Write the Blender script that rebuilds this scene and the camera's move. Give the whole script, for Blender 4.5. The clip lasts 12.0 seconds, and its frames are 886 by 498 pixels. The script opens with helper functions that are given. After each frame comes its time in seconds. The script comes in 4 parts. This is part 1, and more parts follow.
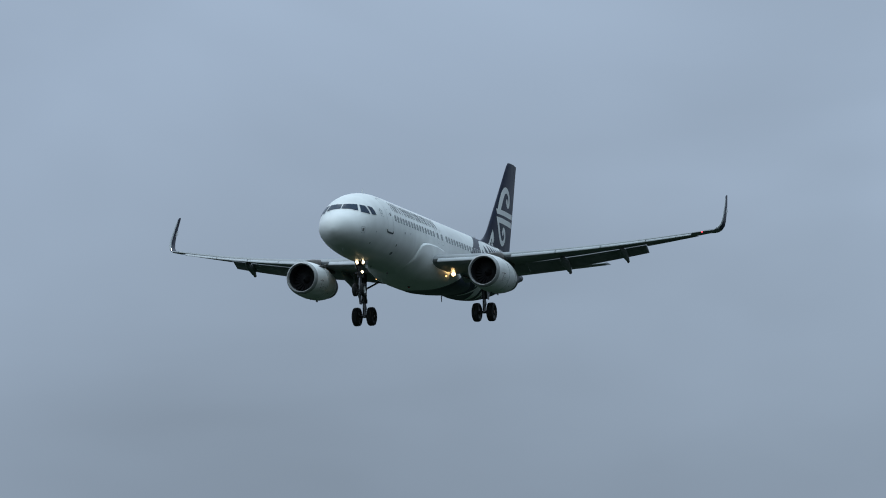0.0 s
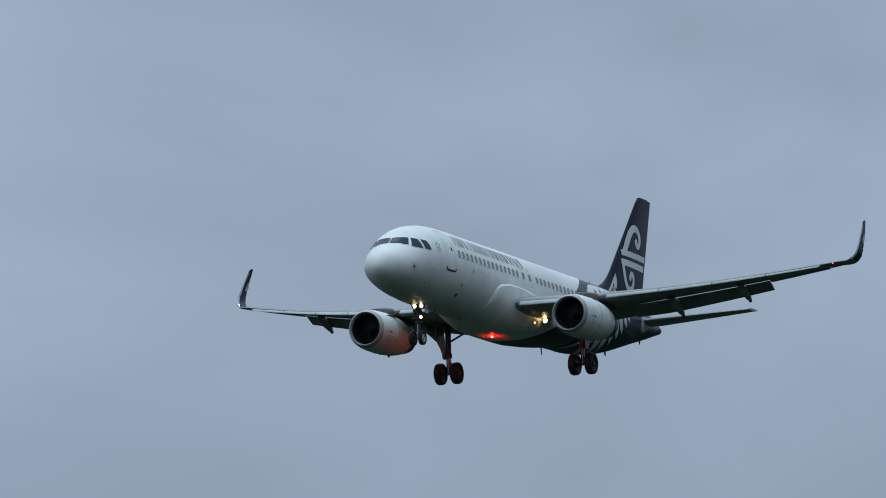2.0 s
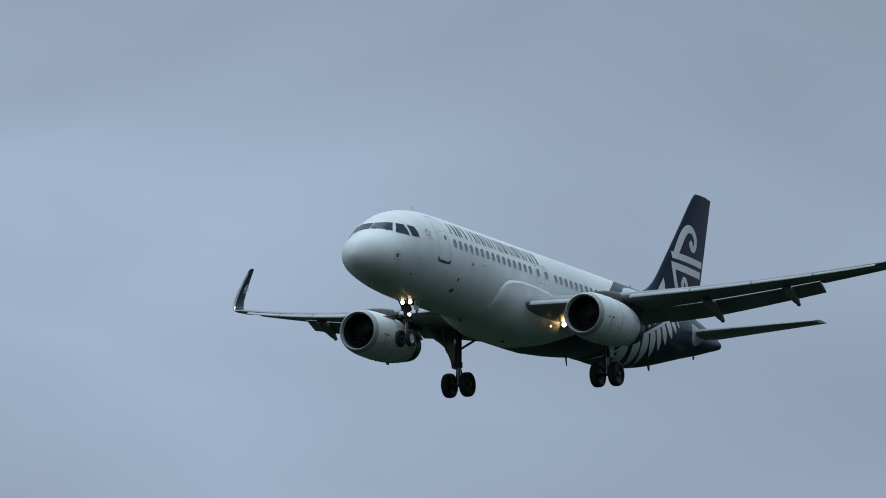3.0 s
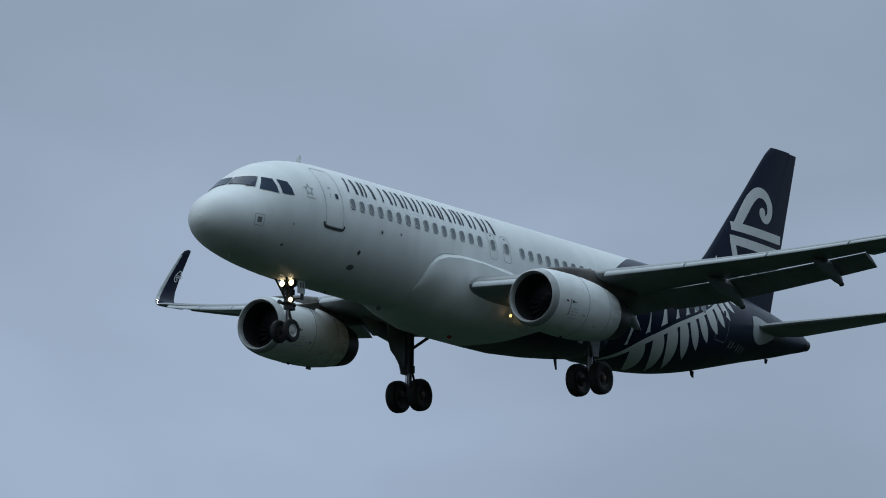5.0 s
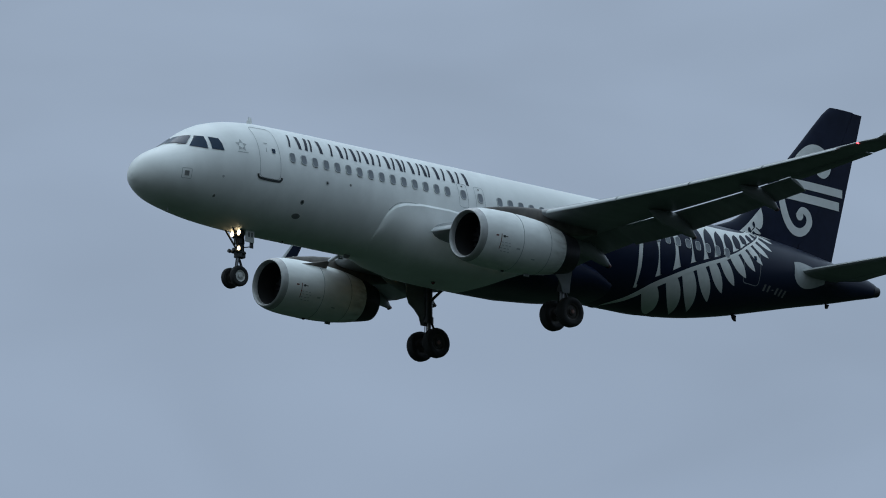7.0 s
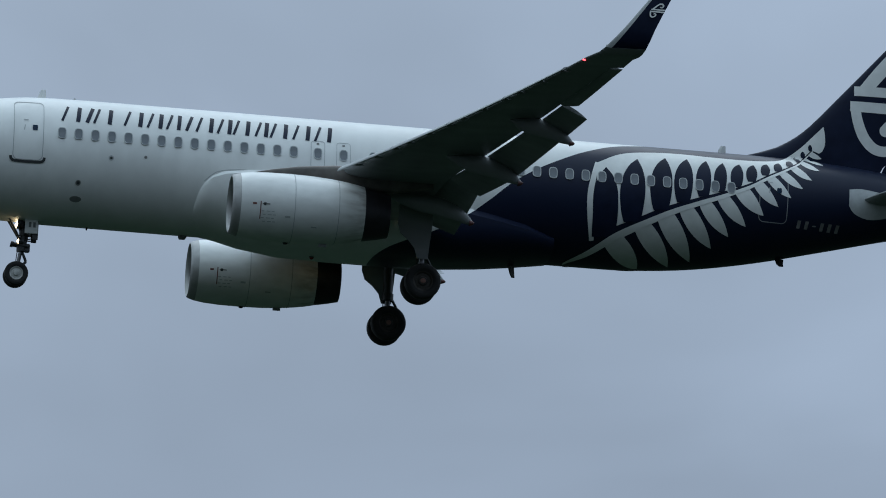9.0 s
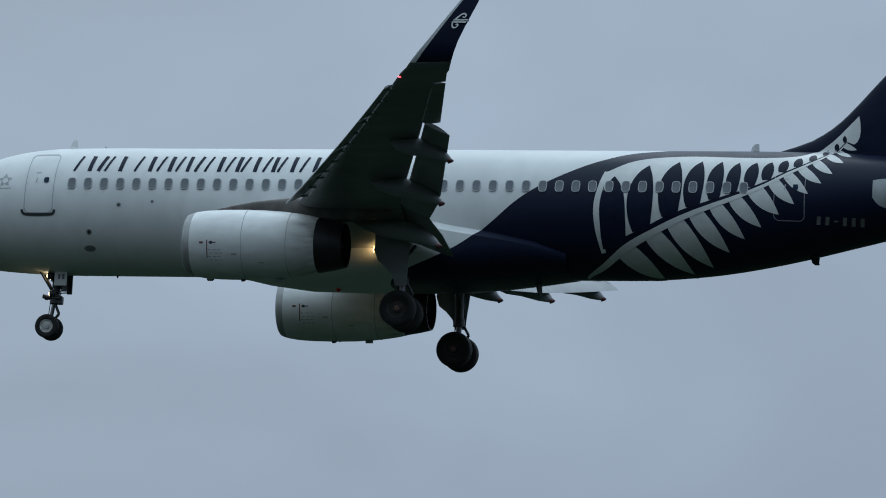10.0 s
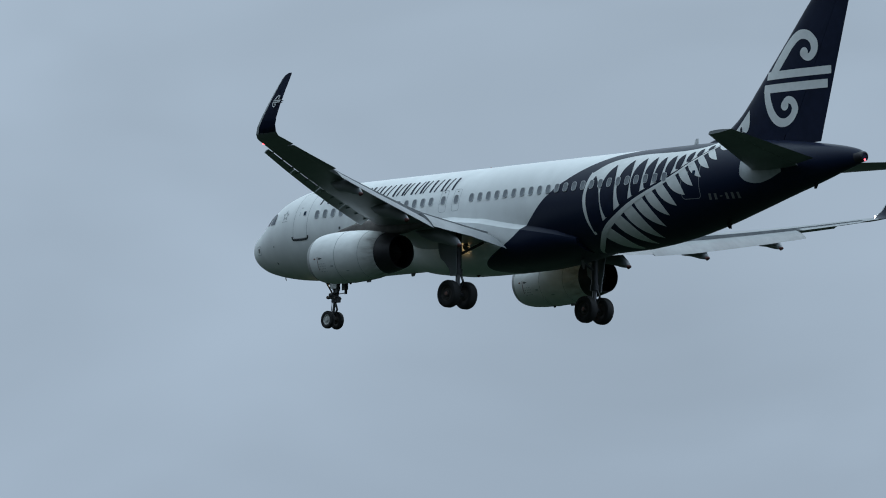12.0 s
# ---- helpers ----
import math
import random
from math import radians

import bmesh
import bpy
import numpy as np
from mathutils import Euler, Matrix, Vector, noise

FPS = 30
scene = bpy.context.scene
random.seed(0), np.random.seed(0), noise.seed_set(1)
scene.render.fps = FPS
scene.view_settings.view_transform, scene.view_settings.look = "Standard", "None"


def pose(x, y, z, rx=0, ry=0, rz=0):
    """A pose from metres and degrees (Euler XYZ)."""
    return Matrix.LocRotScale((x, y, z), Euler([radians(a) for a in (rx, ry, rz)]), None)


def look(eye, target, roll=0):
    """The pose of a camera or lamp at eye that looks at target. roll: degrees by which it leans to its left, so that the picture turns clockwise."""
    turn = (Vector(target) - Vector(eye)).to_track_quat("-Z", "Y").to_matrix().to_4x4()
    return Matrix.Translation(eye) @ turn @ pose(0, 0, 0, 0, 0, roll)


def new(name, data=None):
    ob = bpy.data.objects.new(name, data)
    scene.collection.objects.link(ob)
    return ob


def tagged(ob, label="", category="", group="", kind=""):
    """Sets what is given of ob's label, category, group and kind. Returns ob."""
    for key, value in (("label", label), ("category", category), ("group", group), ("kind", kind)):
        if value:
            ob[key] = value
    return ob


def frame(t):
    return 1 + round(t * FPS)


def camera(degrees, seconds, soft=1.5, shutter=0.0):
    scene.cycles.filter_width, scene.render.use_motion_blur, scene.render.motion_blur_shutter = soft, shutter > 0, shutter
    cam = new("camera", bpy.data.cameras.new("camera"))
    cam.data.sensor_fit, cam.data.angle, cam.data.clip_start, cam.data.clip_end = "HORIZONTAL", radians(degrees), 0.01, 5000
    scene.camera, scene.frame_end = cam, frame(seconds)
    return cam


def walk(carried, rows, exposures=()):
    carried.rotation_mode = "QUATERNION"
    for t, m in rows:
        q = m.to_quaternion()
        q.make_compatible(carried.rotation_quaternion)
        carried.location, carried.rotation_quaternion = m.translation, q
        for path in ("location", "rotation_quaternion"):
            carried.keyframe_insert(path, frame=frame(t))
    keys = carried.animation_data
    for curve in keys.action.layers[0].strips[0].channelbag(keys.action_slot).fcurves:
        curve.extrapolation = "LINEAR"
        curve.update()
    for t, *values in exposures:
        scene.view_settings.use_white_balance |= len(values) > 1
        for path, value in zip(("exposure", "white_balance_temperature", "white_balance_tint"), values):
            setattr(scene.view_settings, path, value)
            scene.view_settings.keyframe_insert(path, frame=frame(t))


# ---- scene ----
# A spotter on the ground pans with an airliner that flies past on its final approach.
cam = camera(7.3, 12.0, soft=1.0)
EYE = (0.0, 0.0, 1.6)
# seconds and the turn of the standing camera
CAMERA_ROWS = [
    (0.0, 94.750, 0.862, -72.342),
    (0.5, 94.969, 1.541, -71.251),
    (1.0, 95.420, 1.651, -69.471),
    (1.5, 95.953, 1.638, -67.476),
    (2.0, 96.477, 1.825, -66.087),
    (2.5, 97.176, 1.582, -64.416),
    (3.0, 97.706, 0.753, -62.487),
    (3.5, 97.960, 0.273, -60.633),
    (4.0, 97.984, 0.120, -58.830),
    (4.5, 98.035, 0.163, -56.929),
    (5.0, 98.375, 0.269, -54.779),
    (5.5, 99.048, 0.419, -52.356),
    (6.0, 100.220, 1.262, -49.023),
    (6.5, 100.718, 1.377, -45.464),
    (7.0, 101.143, 1.179, -40.464),
    (7.5, 101.472, 0.709, -34.060),
    (8.0, 101.568, 0.213, -26.485),
    (8.5, 101.294, -0.067, -17.973),
    (9.0, 100.626, -0.089, -8.561),
    (9.5, 100.409, -0.180, 1.503),
    (10.0, 100.584, -0.035, 13.259),
    (10.5, 101.095, 0.107, 24.129),
    (11.0, 101.097, -0.275, 33.717),
    (11.5, 99.522, 0.388, 41.998),
    (12.0, 98.495, 0.544, 48.788),
]
# seconds and the place of the aircraft's nose
FLIGHT_ROWS = [
    (0.0, 384.73, 128.72, 37.37),
    (0.5, 385.43, 136.52, 39.23),
    (1.0, 364.56, 139.96, 39.42),
    (1.5, 339.23, 141.97, 39.50),
    (2.0, 316.32, 142.59, 41.00),
    (2.5, 291.45, 142.90, 42.97),
    (3.0, 267.11, 142.99, 43.21),
    (3.5, 242.78, 141.34, 41.93),
    (4.0, 218.82, 138.32, 39.38),
    (4.5, 197.36, 136.18, 37.15),
    (5.0, 180.53, 137.18, 36.82),
    (5.5, 168.68, 141.70, 38.66),
    (6.0, 168.24, 159.03, 45.75),
    (6.5, 166.36, 177.85, 51.03),
    (7.0, 151.87, 193.95, 53.83),
    (7.5, 125.48, 207.13, 54.24),
    (8.0, 91.46, 216.18, 52.76),
    (8.5, 54.09, 219.89, 49.91),
    (9.0, 14.07, 218.05, 45.76),
    (9.5, -26.04, 215.60, 43.86),
    (10.0, -67.34, 210.10, 43.96),
    (10.5, -106.42, 206.23, 47.06),
    (11.0, -149.43, 200.54, 49.25),
    (11.5, -190.58, 196.36, 47.14),
    (12.0, -231.08, 192.30, 46.91),
]
NOSE_UP = 2.9
# seconds at which the belly beacon and the wing-tip strobes flash
BEACON_TIMES = [2.0 + 1.1 * k for k in range(-1, 9)]
STROBE_TIMES = (0.5, 1.5, 2.62, 3.7, 4.75, 5.8, 6.9, 8.1, 9.2, 10.3, 11.5)
walk(cam, [(t, pose(*EYE, rx, ry, rz)) for t, rx, ry, rz in CAMERA_ROWS],
     exposures=((0.0, 0.08), (1.0, 0.03), (3.0, -0.05), (5.0, -0.22), (5.5, -0.20), (6.5, -0.19), (8.5, -0.10), (9.5, -0.07), (10.0, -0.07), (10.5, 0.06), (11.2, 0.11), (12.0, 0.06)))


# ---------------------------------------------------------------- sky and sun
SUN_ELEVATION, SUN_TURN = 62.0, 15.0
CLOUDS = ((66.5, 10.0, 3.6, 0.80), (61.8, 10.9, 3.4, 0.82), (60.0, 7.2, 3.0, 1.16), (53.2, 6.2, 3.4, 1.34), (72.5, 7.6, 2.2, 1.12),
          (14.5, 13.5, 6.0, 1.21), (16.0, 8.6, 5.5, 0.83), (6.0, 7.2, 5.5, 0.87),
          (70.8, 3.2, 3.0, 0.93), (21.0, 13.0, 3.5, 1.15), (-10.5, 8.4, 3.0, 0.86), (49.4, 6.8, 2.0, 1.08), (52.4, 9.0, 2.4, 0.93))


def make_world():
    world = bpy.data.worlds.new("overcast_sky")
    scene.world = world
    world.use_nodes = True
    nt = world.node_tree
    nt.nodes.clear()
    N, L = nt.nodes.new, nt.links.new
    out, bg = N("ShaderNodeOutputWorld"), N("ShaderNodeBackground")
    sky = N("ShaderNodeTexSky")
    sky.sky_type, sky.sun_disc = "NISHITA", False
    sky.sun_elevation, sky.sun_rotation = radians(SUN_ELEVATION), radians(SUN_TURN)
    sky.air_density, sky.dust_density = 1.5, 3.0
    dim = N("ShaderNodeMix")
    dim.data_type, dim.blend_type = "RGBA", "MULTIPLY"
    dim.inputs[0].default_value = 1.0
    dim.inputs[7].default_value = (0.07, 0.07, 0.07, 1)
    L(sky.outputs[0], dim.inputs[6])
    tc, sep = N("ShaderNodeTexCoord"), N("ShaderNodeSeparateXYZ")
    L(tc.outputs["Generated"], sep.inputs[0])
    # cloud deck: brighter towards the zenith
    ramp = N("ShaderNodeValToRGB")
    els = ramp.color_ramp.elements
    els[0].position, els[0].color = 0.0, (0.10, 0.135, 0.165, 1)
    els[1].position, els[1].color = 1.0, (1.12, 1.47, 1.70, 1)
    for p, c in ((0.045, (0.252, 0.326, 0.42, 1)), (0.11, (0.35, 0.45, 0.59, 1)), (0.25, (0.42, 0.53, 0.67, 1))):
        e = els.new(p)
        e.color = c
    L(sep.outputs[2], ramp.inputs[0])
    mp = N("ShaderNodeMapping")
    mp.inputs["Scale"].default_value = (5.0, 5.0, 11.0)
    L(tc.outputs["Generated"], mp.inputs[0])
    big = N("ShaderNodeTexNoise")
    big.inputs["Scale"].default_value, big.inputs["Detail"].default_value = 2.0, 3.5
    big.inputs["Roughness"].default_value, big.inputs["Distortion"].default_value = 0.5, 0.4
    L(mp.outputs[0], big.inputs["Vector"])
    shade = N("ShaderNodeMapRange")
    shade.inputs[1].default_value, shade.inputs[2].default_value = 0.3, 0.7
    shade.inputs[3].default_value, shade.inputs[4].default_value = 0.88, 1.12
    L(big.outputs[0], shade.inputs[0])
    cloud = N("ShaderNodeMix")
    cloud.data_type, cloud.blend_type = "RGBA", "MULTIPLY"
    cloud.inputs[0].default_value = 1.0
    L(ramp.outputs[0], cloud.inputs[6])
    L(shade.outputs[0], cloud.inputs[7])
    # the deck thins and thickens round the horizon
    turn = N("ShaderNodeMapRange")
    turn.inputs[1].default_value, turn.inputs[2].default_value = -1.0, 1.0
    L(sep.outputs[0], turn.inputs[0])
    drift = N("ShaderNodeValToRGB")
    drift.color_ramp.interpolation = "B_SPLINE"
    ds = drift.color_ramp.elements
    ds[0].position, ds[0].color = 0.1, (0.94, 0.925, 0.89, 1)
    ds[1].position, ds[1].color = 1.0, (0.96, 0.96, 0.96, 1)
    for p, c in ((0.3, (0.94, 0.925, 0.89, 1)), (0.5, (0.90, 0.90, 0.925, 1)), (0.8, (0.88, 0.885, 0.93, 1)), (0.92, (0.90, 0.90, 0.93, 1))):
        e = ds.new(p)
        e.color = c
    L(turn.outputs[0], drift.inputs[0])
    local = N("ShaderNodeMix")
    local.data_type, local.blend_type = "RGBA", "MULTIPLY"
    local.inputs[0].default_value = 1.0
    L(cloud.outputs[2], local.inputs[6])
    # unseen low sky behind the camera, dimmed to darken the fuselage's lower side
    dim_behind = N("ShaderNodeMapRange")
    dim_behind.interpolation_type = "SMOOTHSTEP"
    dim_behind.inputs[1].default_value, dim_behind.inputs[2].default_value = -0.9, 0.25
    dim_behind.inputs[3].default_value, dim_behind.inputs[4].default_value = 0.30, 1.0
    low = N("ShaderNodeMath")
    low.operation = "MULTIPLY_ADD"
    low.inputs[1].default_value = 0.9
    L(sep.outputs[2], low.inputs[0])
    L(sep.outputs[1], low.inputs[2])
    L(low.outputs[0], dim_behind.inputs[0])
    glow = N("ShaderNodeMix")
    glow.data_type, glow.blend_type = "RGBA", "MULTIPLY"
    glow.inputs[0].default_value = 1.0
    L(drift.outputs[0], glow.inputs[6])
    L(dim_behind.outputs[0], glow.inputs[7])
    # soft lumps of thinner and thicker cloud: bearing, height over the horizon, spread, gain
    last = glow.outputs[2]
    for bearing, height, spread_deg, gain in CLOUDS:
        a, e = radians(bearing), radians(height)
        far = N("ShaderNodeVectorMath")
        far.operation = "DISTANCE"
        far.inputs[1].default_value = (math.sin(a) * math.cos(e), math.cos(a) * math.cos(e), math.sin(e))
        L(tc.outputs["Generated"], far.inputs[0])
        soft_edge = N("ShaderNodeMapRange")
        soft_edge.interpolation_type = "SMOOTHSTEP"
        soft_edge.inputs[1].default_value, soft_edge.inputs[2].default_value = 0.0, radians(spread_deg) * 1.5
        soft_edge.inputs[3].default_value, soft_edge.inputs[4].default_value = gain, 1.0
        L(far.outputs["Value"], soft_edge.inputs[0])
        lump = N("ShaderNodeMix")
        lump.data_type, lump.blend_type = "RGBA", "MULTIPLY"
        lump.inputs[0].default_value = 1.0
        L(last, lump.inputs[6])
        L(soft_edge.outputs[0], lump.inputs[7])
        last = lump.outputs[2]
    L(last, local.inputs[7])
    both = N("ShaderNodeMix")
    both.data_type = "RGBA"
    both.inputs[0].default_value = 0.92
    L(dim.outputs[2], both.inputs[6])
    L(local.outputs[2], both.inputs[7])
    L(both.outputs[2], bg.inputs[0])
    bg.inputs[1].default_value = 1.0
    L(bg.outputs[0], out.inputs[0])
    sun = new("sun", bpy.data.lights.new("sun", "SUN"))
    sun.data.energy, sun.data.angle, sun.data.color = 0.5, radians(40), (0.85, 0.92, 1.0)
    a, e = radians(SUN_TURN), radians(SUN_ELEVATION)
    way = Vector((math.sin(a) * math.cos(e), math.cos(a) * math.cos(e), math.sin(e)))
    sun.matrix_world = look(way * 300, (0, 0, 0))


make_world()


# ---------------------------------------------------------------- materials
def material(name, colour, rough=0.5, metal=0.0, grain=0.0, scale=4.0, bump=0.0, streak=(1, 1, 1), emit=None, coat=0.0, gloss=0.5):
    """A painted or bare surface with two scales of variation in its own coordinates."""
    m = bpy.data.materials.new(name)
    m.use_nodes = True
    nt = m.node_tree
    N, L = nt.nodes.new, nt.links.new
    b = nt.nodes["Principled BSDF"]
    b.inputs["Base Color"].default_value = (*colour, 1)
    b.inputs["Roughness"].default_value, b.inputs["Metallic"].default_value = rough, metal
    b.inputs["Coat Weight"].default_value = coat
    b.inputs["Coat Roughness"].default_value = 0.12
    b.inputs["Specular IOR Level"].default_value = gloss
    if emit:
        b.inputs["Emission Color"].default_value = (*emit[0], 1)
        b.inputs["Emission Strength"].default_value = emit[1]
    if grain:
        tc, mp = N("ShaderNodeTexCoord"), N("ShaderNodeMapping")
        L(tc.outputs["Object"], mp.inputs[0])
        mp.inputs["Scale"].default_value = streak
        n1, n2 = N("ShaderNodeTexNoise"), N("ShaderNodeTexNoise")
        n1.inputs["Scale"].default_value, n1.inputs["Detail"].default_value = scale, 6
        n2.inputs["Scale"].default_value, n2.inputs["Detail"].default_value = scale * 0.17, 3
        L(mp.outputs[0], n1.inputs["Vector"])
        L(mp.outputs[0], n2.inputs["Vector"])
        add = N("ShaderNodeMath")
        add.operation = "MULTIPLY"
        L(n1.outputs[0], add.inputs[0])
        L(n2.outputs[0], add.inputs[1])
        rng = N("ShaderNodeMapRange")
        rng.inputs[1].default_value, rng.inputs[2].default_value = 0.12, 0.38
        rng.inputs[3].default_value, rng.inputs[4].default_value = 1 - grain, 1 + grain * 0.4
        L(add.outputs[0], rng.inputs[0])
        mul = N("ShaderNodeMix")
        mul.data_type, mul.blend_type = "RGBA", "MULTIPLY"
        mul.inputs[0].default_value = 1
        mul.inputs[6].default_value = (*colour, 1)
        L(rng.outputs[0], mul.inputs[7])
        L(mul.outputs[2], b.inputs["Base Color"])
        r2 = N("ShaderNodeMapRange")
        r2.inputs[3].default_value, r2.inputs[4].default_value = max(0.03, rough - 0.08), min(1, rough + 0.1)
        L(n1.outputs[0], r2.inputs[0])
        L(r2.outputs[0], b.inputs["Roughness"])
        if bump:
            bp = N("ShaderNodeBump")
            bp.inputs["Strength"].default_value, bp.inputs["Distance"].default_value = bump, 0.01
            L(n1.outputs[0], bp.inputs["Height"])
            L(bp.outputs[0], b.inputs["Normal"])
    return m


# where the navy paint ends: height above the fuselage's middle, along its length
NAVY_EDGE = ((16.0, -2.75), (16.7, -2.28), (17.3, -2.02), (17.9, -1.79), (18.3, -1.62), (18.65, -1.45), (18.97, -1.26), (19.8, -0.63), (21.0, 0.36), (22.3, 1.09),
             (23.3, 1.53), (24.2, 1.81), (25.1, 1.96), (26.0, 2.2), (38.0, 2.9))


def fuselage_paint():
    """White body paint and a navy tail, parted along a swept curve."""
    m = material("fuselage_paint", (0.82, 0.83, 0.825), 0.34, grain=0.09, scale=2.6, streak=(0.6, 0.5, 0.4), gloss=0.18)
    nt = m.node_tree
    N, L = nt.nodes.new, nt.links.new
    b = nt.nodes["Principled BSDF"]
    white = b.inputs["Base Color"].links[0].from_socket
    tc, sep = N("ShaderNodeTexCoord"), N("ShaderNodeSeparateXYZ")
    L(tc.outputs["Object"], sep.inputs[0])
    unit = N("ShaderNodeMapRange")
    unit.inputs[1].default_value, unit.inputs[2].default_value = NAVY_EDGE[0][0], NAVY_EDGE[-1][0]
    L(sep.outputs[0], unit.inputs[0])
    curve = N("ShaderNodeFloatCurve")
    pts = curve.mapping.curves[0].points
    x0, x1 = NAVY_EDGE[0][0], NAVY_EDGE[-1][0]
    put = [((x - x0) / (x1 - x0), (z + 3) / 6) for x, z in NAVY_EDGE]
    pts[0].location, pts[1].location = put[0], put[-1]
    for p in put[1:-1]:
        pts.new(*p)
    curve.mapping.update()
    L(unit.outputs[0], curve.inputs["Value"])
    edge = N("ShaderNodeMapRange")
    edge.inputs[3].default_value, edge.inputs[4].default_value = -3, 3
    L(curve.outputs[0], edge.inputs[0])
    below = N("ShaderNodeMath")
    below.operation = "LESS_THAN"
    L(sep.outputs[2], below.inputs[0])
    L(edge.outputs[0], below.inputs[1])
    aft = N("ShaderNodeMath")
    aft.operation = "GREATER_THAN"
    aft.inputs[1].default_value = NAVY_EDGE[0][0]
    L(sep.outputs[0], aft.inputs[0])
    both = N("ShaderNodeMath")
    both.operation = "MULTIPLY"
    L(below.outputs[0], both.inputs[0])
    L(aft.outputs[0], both.inputs[1])
    mix = N("ShaderNodeMix")
    mix.data_type = "RGBA"
    L(both.outputs[0], mix.inputs[0])
    L(white, mix.inputs[6])
    mix.inputs[7].default_value = (*NAVY, 1)
    L(mix.outputs[2], b.inputs["Base Color"])
    return m


def cowl_paint():
    """White nacelle paint, stained brown towards its hot end."""
    m = material("nacelle_paint", (0.82, 0.83, 0.825), 0.38, grain=0.12, scale=4.0, streak=(0.5, 1, 1), gloss=0.3)
    nt = m.node_tree
    N, L = nt.nodes.new, nt.links.new
    b = nt.nodes["Principled BSDF"]
    clean = b.inputs["Base Color"].links[0].from_socket
    tc, sep, mp, n = N("ShaderNodeTexCoord"), N("ShaderNodeSeparateXYZ"), N("ShaderNodeMapping"), N("ShaderNodeTexNoise")
    L(tc.outputs["Object"], sep.inputs[0])
    mp.inputs["Scale"].default_value = (0.7, 3.0, 3.0)
    L(tc.outputs["Object"], mp.inputs[0])
    L(mp.outputs[0], n.inputs["Vector"])
    n.inputs["Scale"].default_value, n.inputs["Detail"].default_value = 1.6, 6
    along = N("ShaderNodeMapRange")
    along.inputs[1].default_value, along.inputs[2].default_value = 14.3, 15.5
    L(sep.outputs[0], along.inputs[0])
    blot = N("ShaderNodeMapRange")
    blot.inputs[1].default_value, blot.inputs[2].default_value = 0.42, 0.78
    L(n.outputs[0], blot.inputs[0])
    amount = N("ShaderNodeMath")
    amount.operation = "MULTIPLY"
    L(along.outputs[0], amount.inputs[0])
    L(blot.outputs[0], amount.inputs[1])
    mix = N("ShaderNodeMix")
    mix.data_type = "RGBA"
    L(amount.outputs[0], mix.inputs[0])
    L(clean, mix.inputs[6])
    mix.inputs[7].default_value = (0.20, 0.165, 0.14, 1)
    L(mix.outputs[2], b.inputs["Base Color"])
    return m


